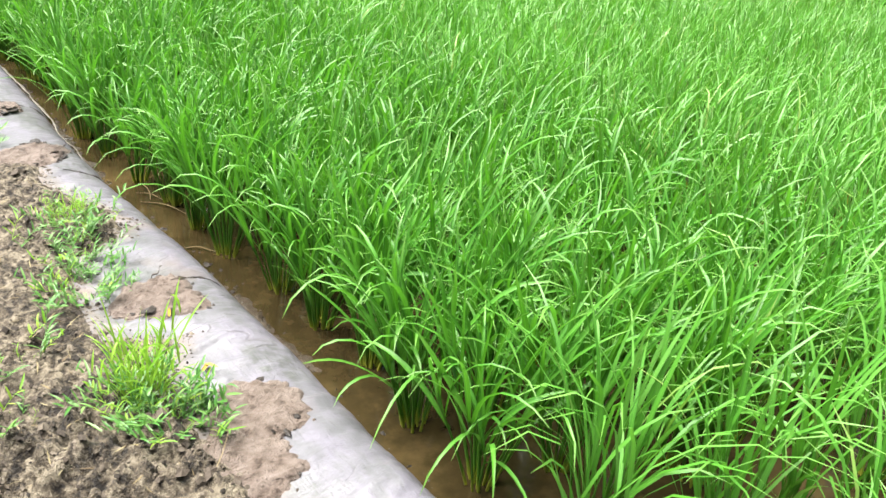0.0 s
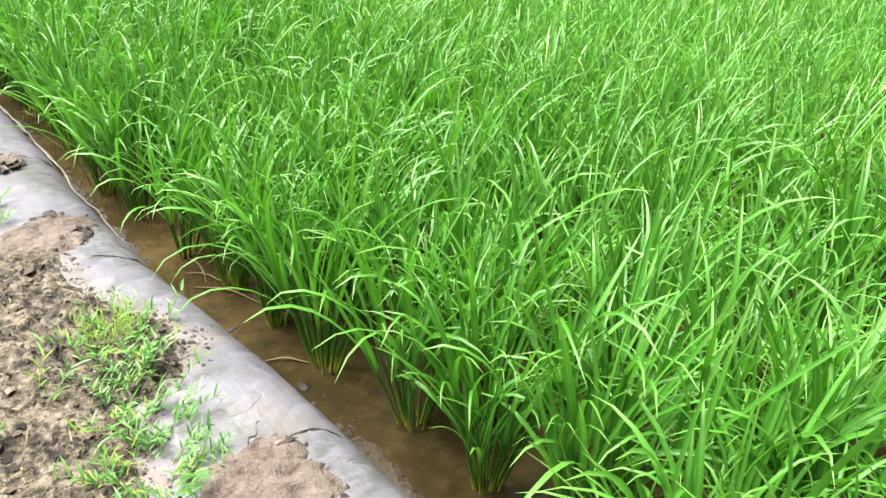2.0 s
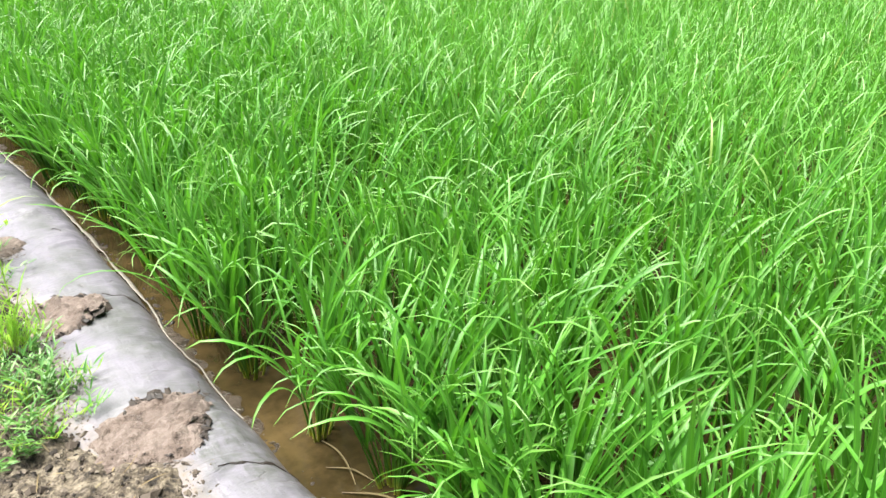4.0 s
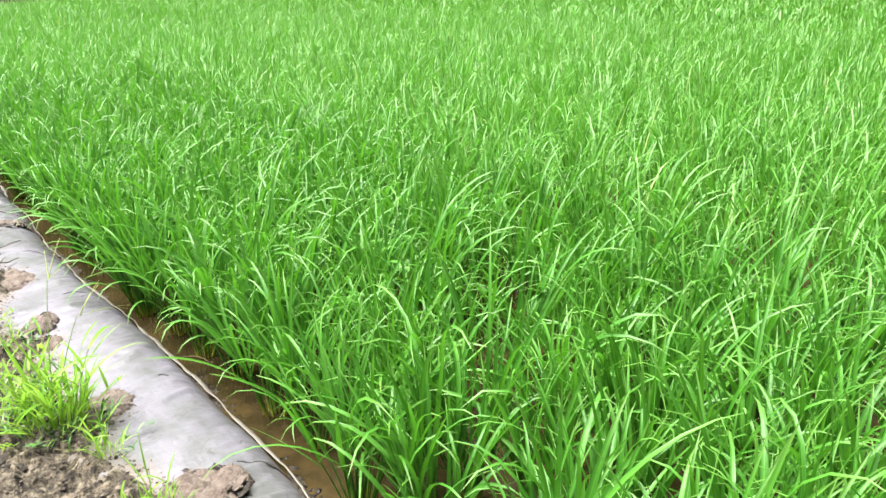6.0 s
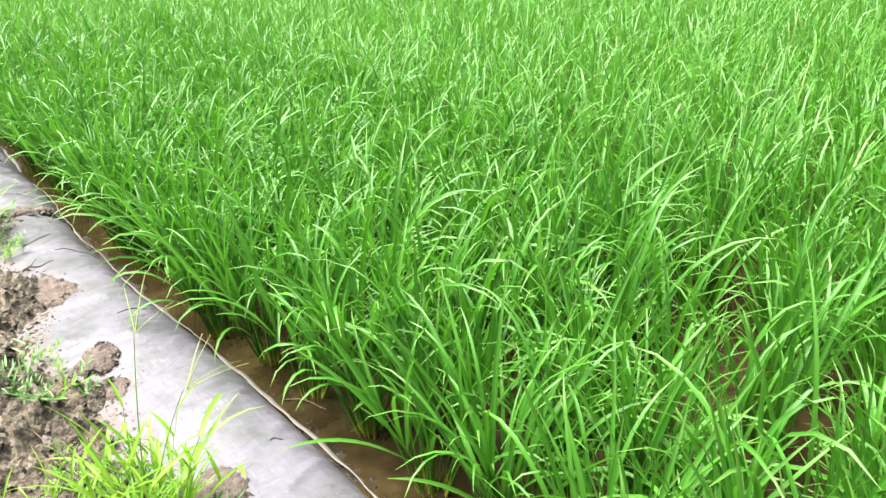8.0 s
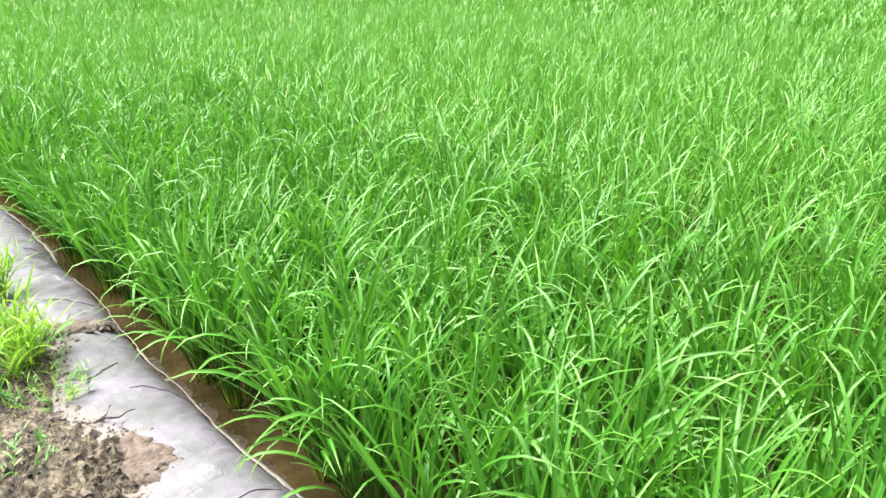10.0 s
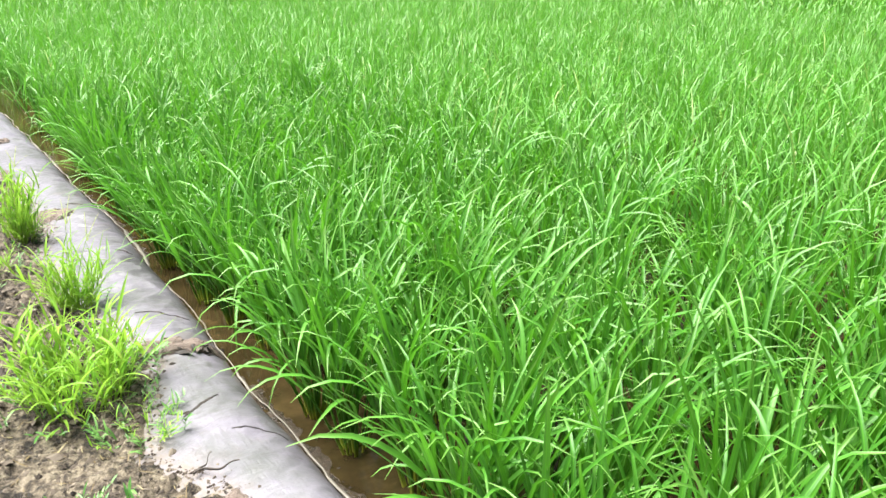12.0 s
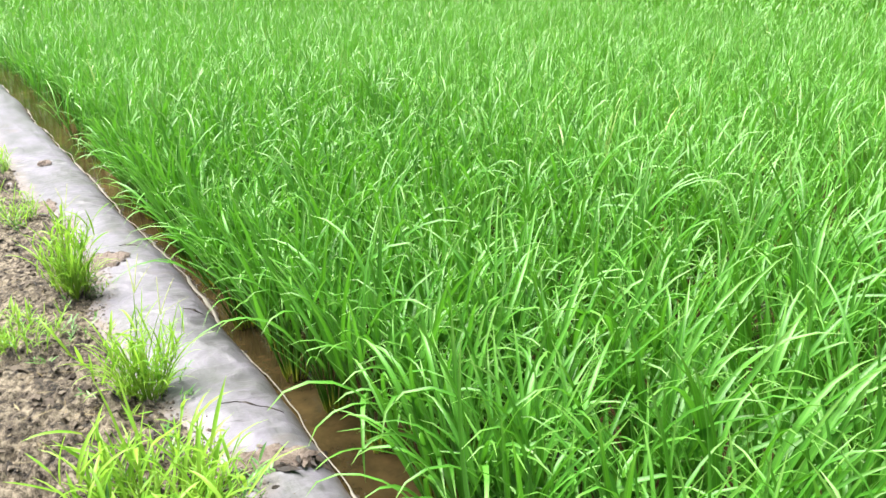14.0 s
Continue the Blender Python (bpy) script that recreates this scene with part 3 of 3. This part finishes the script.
n = 1400
sy = r.uniform(0.7, 9.5, n)
sx = spill(sy) - np.abs(r.normal(0, 0.3, n)) - 0.01
base = np.stack([sx, sy, soil_top(sx, sy) + 0.004], -1)
v, f, u = blades(base, r.uniform(0, 6.28, n), r.uniform(1.2, 1.62, n), r.normal(0, 0.35, n), r.gamma(2.5, 0.011, n) + 0.008, r.uniform(0.0015, 0.004, n), 4, r)
straw = new("dead_roots", mesh_of("dead_roots", v, f, [STRAW], u))
tagged(straw, "dry roots and straw bits strewn on the soil", "dead roots", kind="stuff")


def fallen_leaf(x0, y0, x1, y1, wide):
    """A dead blade that floats by the foot of the film."""
    n = 12
    t = np.linspace(0, 1, n)
    dx, dy = x1 - x0, y1 - y0
    size = math.hypot(dx, dy)
    x, y = dx * t - dy * 0.10 * np.sin(t * 3.1), dy * t + dx * 0.10 * np.sin(t * 3.1)
    z = 0.004 + 0.006 * np.sin(t * 4.0) ** 2
    w = wide * (0.35 + 0.65 * np.sin(np.pi * np.clip(t * 0.9 + 0.08, 0, 1)))
    side = np.array((-dy, dx)) / size
    rows = np.stack([np.stack([x - side[0] * w, y - side[1] * w, z], -1), np.stack([x, y, z - 0.0015], -1), np.stack([x + side[0] * w, y + side[1] * w, z], -1)], 1)
    i = (np.arange(n - 1)[:, None] * 3 + np.arange(2)[None]).ravel()
    f = np.stack([i, i + 1, i + 4, i + 3], -1)
    uv = np.stack([np.stack([0 * f[:, 0] + 0.2, (f[:, k] // 3) / (n - 1)], -1) for k in range(4)], 1)
    ob = new("fallen_leaf", mesh_of("fallen_leaf", rows.reshape(-1, 3), f, [STRAW], uv.reshape(-1, 2)))
    ob.location = (x0, y0, 0)
    tagged(ob, "withered straw-coloured rice blade floating on the water", "fallen leaf", "fallen leaves")


for row in ((0.10, 2.73, 0.21, 2.54, 0.003), (0.15, 2.93, 0.135, 2.73, 0.0025), (0.09, 2.30, 0.18, 2.22, 0.003), (0.115, 2.82, 0.18, 2.70, 0.0025), (0.10, 4.60, 0.16, 4.48, 0.002)):
    fallen_leaf(*row)


for x0, y0, x1, y1 in ((-0.195, 1.455, -0.165, 1.480), (-0.180, 1.475, -0.163, 1.450), (-0.172, 1.715, -0.160, 1.750)):
    lz = surface(x0, y0) + 0.010
    v, f, u = blades(np.zeros((1, 3)), np.array([math.atan2(y1 - y0, x1 - x0)]), np.array([1.35]), np.array([0.3]), np.array([0.04]), np.array([0.008]), 6, np.random.default_rng(4), True)
    ob = new("withered_leaf", mesh_of("withered_leaf", v, f, [AMBER], u))
    ob.location = (x0, y0, lz)
    tagged(ob, "small withered orange-yellow leaf lying on the mud", "fallen leaf", "fallen leaves")


# ---------------------------------------------------------------- weeds on the bund
r = np.random.default_rng(8)
one = np.ones(1)
BLADES, LOW = [], []
for _ in range(16):
    v, f, u = blades(np.zeros((1, 3)), one * 0, one * abs(r.normal(0.28, 0.20)), one * r.uniform(0.3, 1.9), one * r.uniform(0.18, 0.26), one * r.uniform(0.0058, 0.0105), 7, r, True)
    BLADES.append(mesh_of("blade", v, f, [WEED], u))
for _ in range(18):
    k = int(r.integers(4, 7))
    v, f, u, mid = tubes(np.zeros((1, 3)), one * 0, one * abs(r.normal(0.25, 0.18)), one * r.uniform(0.1, 0.8), one * r.uniform(0.12, 0.2), one * 0.0016, 4)
    stem = (v, f, u, 0)
    at = np.linspace(0.12, 1.0, k)
    base = np.stack([np.interp(at, np.linspace(0, 1, 5), mid[0, :, c]) for c in range(3)], -1)
    v, f, u = blades(base, np.arange(k) * 2.6 + r.normal(0, 0.5, k), r.uniform(0.3, 1.0, k), r.uniform(0.1, 1.1, k), r.uniform(0.06, 0.13, k), r.uniform(0.0065, 0.0115, k), 5, r, True)
    v, f, u, w = joined([stem, (v, f, u, 0)])
    BLADES.append(mesh_of("shoot", v, f, [WEED], u))
# trailing herbs: a thin stem with pointed leaves on both sides
for n in range(16):
    k = int(r.integers(6, 11))
    v, f, u, mid = tubes(np.zeros((1, 3)), one * 0, one * r.uniform(0.15, 1.0), one * r.uniform(0.2, 0.7), one * r.uniform(0.05, 0.105), one * 0.0012, 4, 3)
    stem = (v, f, u, 0)
    at = np.linspace(0.08, 1.0, k)
    base = np.stack([np.interp(at, np.linspace(0, 1, 5), mid[0, :, c]) for c in range(3)], -1)
    v, f, u = blades(base, np.where(np.arange(k) % 2, 1.2, -1.2) + r.normal(0, 0.55, k), r.uniform(0.45, 1.25, k), r.uniform(0.0, 0.7, k),
                     r.uniform(0.022, 0.046, k), r.uniform(0.0045, 0.0078, k), 4, r, True)
    v, f, u, w = joined([stem, (v, f, u, 0)])
    LOW.append(mesh_of("sprig", v, f, [HERB if n % 6 else WEED], u))


def grass_tuft(x, y, count, height, spread, seed, label, herb=0, slim=0.88):
    """A wild grass tuft: its blades, and low broad leaves about its foot."""
    r = np.random.default_rng(seed)
    z = surface(x, y) - 0.004
    ob = new("grass_tuft", None)
    ob.location = (x, y, z)
    tagged(ob, label, "grass", "weeds on the bund")
    for k in range(count + herb):
        low = k >= count
        me = LOW[int(r.integers(len(LOW)))] if low else BLADES[int(r.integers(len(BLADES)))]
        a = r.uniform(0, 2 * math.pi)
        rad = (spread * 1.4 + 0.03 if low else spread) * math.sqrt(r.uniform(0.02, 1))
        u, w = rad * math.cos(a), rad * math.sin(a)
        h = surface(x + u, y + w) - z
        ob2 = part("sprig" if low else "blade", me, ob)
        size = r.uniform(0.55, 1.1) if low else height / 0.25 * r.uniform(0.4, 1.0)
        ob2.location = (u, w, h - 0.004)
        ob2.rotation_euler, ob2.scale = (r.normal(0, 0.12), r.normal(0, 0.12), a + r.normal(0, 0.7)), (size, size, size) if low else (size * slim, size * slim, size)
    return ob


TUFTS = [
    (-0.34, 1.42, 60, 0.30, 0.05, 1, "bright yellow-green grass tuft at the edge of the film", 40, 0.6),
    (-0.31, 1.30, 14, 0.08, 0.05, 24, "low green herbs spreading beside the grass tuft", 46),
    (-0.30, 1.98, 8, 0.09, 0.06, 2, "low green weeds creeping over the soil", 36),
    (-0.26, 2.18, 12, 0.08, 0.05, 3, "low green weeds creeping over the soil", 36),
    (-0.20, 2.44, 70, 0.10, 0.07, 4, "low yellow-green grass creeping on the soil", 26),
    (-0.53, 1.72, 6, 0.06, 0.05, 5, "small green weed seedlings in crumbled soil", 10),
    (-0.50, 2.30, 4, 0.05, 0.06, 16, "small green weed seedlings in crumbled soil", 8),
    (-0.60, 1.45, 4, 0.05, 0.06, 20, "small green weed seedlings in crumbled soil", 8),
    (-0.36, 3.56, 55, 0.25, 0.045, 6, "tall bright yellow-green grass tuft beside the film", 10, 0.6),
    (-0.42, 3.28, 14, 0.12, 0.10, 7, "dense mat of green herbs on the soil", 120),
    (-0.52, 3.52, 10, 0.14, 0.08, 8, "dense mat of green herbs on the soil", 70),
    (-0.31, 4.00, 18, 0.18, 0.03, 9, "small pale green grass tuft beside the film", 2),
    (-0.38, 4.22, 75, 0.34, 0.08, 10, "large bright green grass tuft leaning over the film", 26),
    (-0.53, 4.34, 60, 0.18, 0.10, 17, "low green grass spreading over the soil", 20),
    (-0.38, 6.22, 180, 0.30, 0.13, 11, "large spreading bright green grass tuft on the soil", 40),
    (-0.28, 5.97, 20, 0.12, 0.05, 12, "small green weed at the edge of the film", 20),
    (-0.27, 6.80, 110, 0.34, 0.06, 13, "yellow-green grass tuft with fine blades", 8, 0.62),
    (-0.30, 7.60, 85, 0.40, 0.05, 14, "yellow-green grass tuft growing against the film", 8, 0.55),
    (-0.48, 7.28, 60, 0.17, 0.09, 15, "low green grass tuft on the soil", 16),
    (-0.50, 4.95, 0, 0.05, 0.10, 21, "small green weed seedlings in crumbled soil", 12),
    (-0.36, 4.86, 0, 0.05, 0.05, 22, "small green weeds at the edge of the film", 14),
    (-0.55, 5.6, 4, 0.06, 0.10, 23, "small green weed seedlings in crumbled soil", 14),
    (-0.36, 8.6, 40, 0.2, 0.08, 18, "green grass tuft growing against the film", 8),
    (-0.36, 9.6, 40, 0.2, 0.08, 19, "green grass tuft growing against the film", 8),
]
tufts = {row[5]: grass_tuft(*row) for row in TUFTS}


def seed_stem(tuft, node, tips):
    """A thin stem out of a tuft with pale seed spikes spread like fingers at its end."""
    def rod(name, a, b, width, sag, parent, mat, label=""):
        d = Vector(b) - Vector(a)
        one = np.ones(1)
        v, f, u, _ = tubes(np.zeros((1, 3)), one * math.atan2(d.y, d.x), one * (math.acos(d.z / d.length) - sag / 2), one * sag, one * d.length, one * width, 8, 4)
        ob = part(name, mesh_of(name, v, f, [mat], u), parent, label)
        ob.location = a
        return ob

    base = tuft.location
    end = Vector(node) - base
    stem = rod("seed_stem", (0, 0, 0), end, 0.0018, 0.25, tuft, WEED)
    for tip in tips:
        rod("seed_spike", end - stem.location, Vector(tip) - base - stem.location, 0.0017, 0.3, stem, SPIKE, "pale seed spike")


for which, node, tips in ((10, (-0.32, 4.28, 0.50), ((-0.24, 4.29, 0.53), (-0.26, 4.35, 0.58), (-0.30, 4.37, 0.55))),
                          (10, (-0.29, 4.15, 0.43), ((-0.20, 4.28, 0.45), (-0.12, 4.31, 0.34), (-0.22, 4.18, 0.50), (-0.15, 4.20, 0.40))),
                          (13, (-0.25, 6.84, 0.37), ((-0.19, 6.90, 0.41), (-0.21, 6.93, 0.44), (-0.24, 6.93, 0.43))),
                          (13, (-0.21, 6.76, 0.33), ((-0.13, 6.78, 0.35), (-0.15, 6.83, 0.39), (-0.19, 6.84, 0.40))),
                          (14, (-0.28, 7.62, 0.40), ((-0.22, 7.66, 0.43), (-0.25, 7.71, 0.46), (-0.29, 7.71, 0.45)))):
    seed_stem(tufts[which], node, tips)


def feathery_seedling(x, y):
    """A small weed with one leaf of paired leaflets."""
    r = np.random.default_rng(17)
    z = surface(x, y)
    ob = new("seedling", None)
    ob.location = (x, y, z)
    tagged(ob, "small green seedling with a feathery leaf of paired leaflets", "weed", "weeds on the bund")
    stem, f, u, mid = tubes(np.zeros((1, 3)), one * -0.3, one * 0.35, one * 1.0, one * 0.12, one * 0.0014, 8, 4)
    part("stem", mesh_of("stem", stem, f, [HERB], u), ob)
    at = np.repeat(np.linspace(0.35, 0.98, 9), 2)
    base = np.stack([np.interp(at, np.linspace(0, 1, 9), mid[0, :, c]) for c in range(3)], -1)
    side = np.tile([1.25, -1.25], 9) - 0.3
    for k in range(18):
        v, f, u = blades(np.zeros((1, 3)), one * side[k], one * 1.25, one * 0.2, one * (0.026 - 0.010 * abs(at[k] - 0.6)), one * 0.008, 4, r, True, 0.1)
        part("leaflet", mesh_of("leaflet", v, f, [HERB], u), ob).location = base[k]


feathery_seedling(-0.23, 6.22)

# ---------------------------------------------------------------- rice
def tiller_mesh(r, droop, tall, low=0.5):
    """One shoot of a rice plant: its stalk and three to five blades."""
    one = np.ones(1)
    pieces = []
    h = tall * r.uniform(0.40, 0.52)
    v, f, u, mid = tubes(np.zeros((1, 3)), one * 0, one * 0.02, one * 0.14, one * h, one * r.uniform(0.0032, 0.0046), 4)
    pieces.append((v, f, u, 1))
    k = int(r.integers(3, 6))
    at = np.clip(np.linspace(low, 1.0, k) + r.normal(0, 0.03, k), 0.1, 1)
    base = np.stack([np.interp(at, np.linspace(0, 1, 5), mid[0, :, c]) for c in range(3)], -1)
    az = r.normal(0, 0.9, k) + np.where(np.arange(k) % 2, np.pi * 0.8, 0) * r.uniform(0.3, 1, k)
    lean = np.abs(r.normal(0.13, 0.10, k)) + 0.07 * (k - 1 - np.arange(k))
    tip = r.random(k) < 0.42 + droop * 0.5
    bend = np.where(tip, r.uniform(0.8, 2.3, k), np.abs(r.normal(0.22, 0.20, k))) + droop * r.uniform(0.0, 0.9, k)
    length = tall * r.uniform(0.50, 0.82, k)
    v, f, u = blades(base, az, lean, bend, length, r.uniform(0.0088, 0.0148, k), 8, r, True, 0.9, np.where(tip, r.uniform(1.7, 3.3, k), 1.6))
    pieces.append((v, f, u, 0))
    v, f, u, w = joined(pieces)
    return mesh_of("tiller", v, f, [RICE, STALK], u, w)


r = np.random.default_rng(21)
UPRIGHT = [tiller_mesh(r, 0.12, 0.54 * r.uniform(0.84, 1.08)) for _ in range(28)]
EDGED = [tiller_mesh(r, 0.10, 0.54 * r.uniform(0.82, 1.06), 0.66) for _ in range(20)]
ARCHING = [tiller_mesh(r, 0.55, 0.53 * r.uniform(0.8, 1.05), 0.64) for _ in range(20)]


def rice_plant(x, y, r, edge, shoots):
    """A hill of rice: its shoots rise from one narrow foot, the outer ones leaning further out."""
    ob = new("rice_plant", None)
    ob.location = (x, y, -0.01)
    tagged(ob, "edge rice plant with arching green blades over the water" if edge else "young green rice plant standing in muddy water", "rice plant", "rice plants")
    foot = 0.030 if edge else 0.026
    for k in range(shoots):
        a = r.uniform(0, 2 * np.pi)
        over = edge and math.cos(a) < 0.2
        me = ARCHING if r.random() < (0.50 if over else 0.2) else EDGED if edge else UPRIGHT
        out = math.sqrt(r.random())
        lean = 1.5 + (15.0 if edge else 12.0) * out**1.4 + r.normal(0, 2.5)
        ob2 = part("tiller", me[int(r.integers(len(me)))], ob)
        # tilted outwards along a, then turned so that its blades spread along it
        ob2.matrix_basis = Matrix.Translation((foot * out * math.cos(a), foot * out * math.sin(a), 0)) @ Matrix.Rotation(a, 4, "Z") @ Matrix.Rotation(radians(lean), 4, "Y") @ Matrix.Rotation(r.normal(0, 0.7), 4, "Z") @ Matrix.Scale(r.uniform(0.82, 1.1), 4)


ROW, HILL, ROWS = 0.232, 0.232, 37
FIRST = 0.175
r = np.random.default_rng(33)
# the outermost row stands unevenly along the open water: y, x
EDGE = [0.93, 0.22, 1.165, 0.215, 1.43, 0.255, 1.67, 0.245, 1.91, 0.245, 2.20, 0.20, 2.44, 0.20, 2.68, 0.205, 2.94, 0.165, 3.27, 0.155, 3.53, 0.13, 3.82, 0.18,
        4.06, 0.175, 4.33, 0.195, 4.57, 0.17, 4.80, 0.175, 5.04, 0.135, 5.26, 0.16, 5.50, 0.19, 5.72, 0.15, 5.93, 0.15, 6.14, 0.21, 6.38, 0.20, 6.61, 0.185, 6.83, 0.165,
        7.03, 0.195, 7.25, 0.165, 7.42, 0.20, 7.68, 0.19, 7.95, 0.185, 8.20, 0.21, 8.42, 0.21, 8.65, 0.22, 8.88, 0.22, 9.09, 0.23]
near = [(x0, y0, 0) for y0, x0 in zip(EDGE[0::2], EDGE[1::2])]
for col in range(1, 7):
    for k in range(ROWS):
        y0 = 0.75 + HILL * (k + 0.5 * (col % 2)) + r.normal(0, 0.022)
        x0 = FIRST + ROW * col - 0.02 + r.normal(0, 0.02) + 0.05 * float(step(5.8, 8.0, np.array(y0))) + 0.03 * float(step(2.9, 2.0, np.array(y0)))
        near.append((x0, y0, col))
# poorly grown spots where the water shows between the plants
POOR = [(1.30, 1.25), (0.65, 2.20), (0.69, 2.95), (0.99, 4.35), (0.57, 3.57), (0.88, 3.95), (0.82, 3.43), (1.30, 6.27), (1.54, 5.80), (0.62, 3.70), (1.02, 4.05), (0.82, 1.96), (0.77, 3.36), (1.42, 1.38), (1.08, 4.98)]
for x0, y0, col in near:
    poor = any((x0 - a) ** 2 + (y0 - b) ** 2 < 0.014 for a, b in POOR)
    rice_plant(x0, y0, r, col == 0, int(r.integers(4, 8) if poor else r.integers(20, 28) if col == 0 else r.integers(17, 22) if col < 3 else r.integers(14, 19)))


def hills(x0, x1, y0, y1, pitch, r, skip=None):
    xs, ys = np.meshgrid(np.arange(x0, x1, pitch), np.arange(y0, y1, pitch), indexing="ij")
    x, y = xs.ravel() + r.normal(0, pitch * 0.12, xs.size), ys.ravel() + r.normal(0, pitch * 0.12, xs.size)
    ok = x > 0.2 + turn_off(y)
    if skip is not None:
        ok &= ~skip(x, y)
    return x[ok], y[ok]


def stand(x, y, shoots, leaves, segs, wide, r, tall=0.54, stalks=True):
    """Rice over a stretch of the field: for each hill its shoots, each with its blades."""
    n = len(x) * shoots
    px, py = np.repeat(x, shoots), np.repeat(y, shoots)
    a = r.uniform(0, 2 * np.pi, n)
    rad = 0.028 * np.sqrt(r.uniform(0, 1, n))
    base = np.stack([px + rad * np.cos(a), py + rad * np.sin(a), np.full(n, -0.01)], -1)
    h = tall * r.uniform(0.38, 0.54, n) * (0.88 + 0.25 * field_noise(px, py, 0.9, 2, 91))
    lean = np.abs(r.normal(0.15, 0.10, n))
    top = base + np.stack([np.sin(lean) * np.cos(a), np.sin(lean) * np.sin(a), np.cos(lean)], -1) * h[:, None]
    out = []
    if stalks:
        v, f, u, _ = tubes(base, a, lean, lean * 0, h, np.full(n, 0.0035), 1, 3)
        out.append((v, f, u, 1))
    m = n * leaves
    t = np.tile(np.linspace(0.5, 1.0, leaves), n)[:, None]
    b = np.repeat(base, leaves, 0) * (1 - t) + np.repeat(top, leaves, 0) * t
    az = np.repeat(a, leaves) + r.normal(0, 1.3, m)
    tip = r.random(m) < 0.62
    v, f, u = blades(b, az, np.repeat(lean, leaves) * 0.6 + np.abs(r.normal(0.18, 0.13, m)), np.where(tip, r.uniform(0.8, 2.1, m), np.abs(r.normal(0.3, 0.25, m))),
                     tall * r.uniform(0.50, 0.82, m), wide * r.uniform(0.75, 1.25, m), segs, r, False, 0.9, np.where(tip, r.uniform(1.7, 3.2, m), 1.6))
    out.append((v, f, u, 0))
    return out


r = np.random.default_rng(44)
block = lambda x, y: (x < FIRST + ROW * 6.5) & (y > 0.72) & (y < 0.75 + HILL * ROWS)
pieces = []
# along the walk
x, y = hills(FIRST, 4.6, 0.0, 12.0, 0.225, r, block)
pieces += stand(x, y, 13, 3, 5, 0.0092, r)
x, y = hills(FIRST + 0.06, 4.6, 12.0, 17.0, 0.21, r)
pieces += stand(x, y, 9, 3, 3, 0.0095, r, stalks=False)
x, y = hills(4.6, 10.0, 0.0, 17.0, 0.21, r)
pieces += stand(x, y, 8, 3, 3, 0.0095, r, stalks=False)
# farther off, coarser with the distance
x, y = hills(0.25, 10.0, 17.0, 33.0, 0.26, r)
pieces += stand(x, y, 6, 2, 2, 0.018, r, stalks=False)
x, y = hills(10.0, 32.0, 0.0, 33.0, 0.36, r)
pieces += stand(x, y, 6, 2, 2, 0.032, r, stalks=False)
x, y = hills(0.3, 60.0, 33.0, 90.0, 0.75, r)
pieces += stand(x, y, 8, 2, 2, 0.075, r, stalks=False)
x, y = hills(32.0, 60.0, -6.0, 33.0, 0.75, r)
pieces += stand(x, y, 8, 2, 2, 0.075, r, stalks=False)
# behind the start
x, y = hills(FIRST + 0.06, 10.0, -6.0, 0.0, 0.22, r)
pieces += stand(x, y, 6, 2, 2, 0.018, r, stalks=False)
x, y = hills(10.0, 32.0, -6.0, 0.0, 0.40, r)
pieces += stand(x, y, 8, 2, 2, 0.028, r, stalks=False)
v, f, u, w = joined(pieces)
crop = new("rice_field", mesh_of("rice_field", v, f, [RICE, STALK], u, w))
tagged(crop, "dense bright green young rice filling the flooded paddy", "rice crop", kind="stuff")
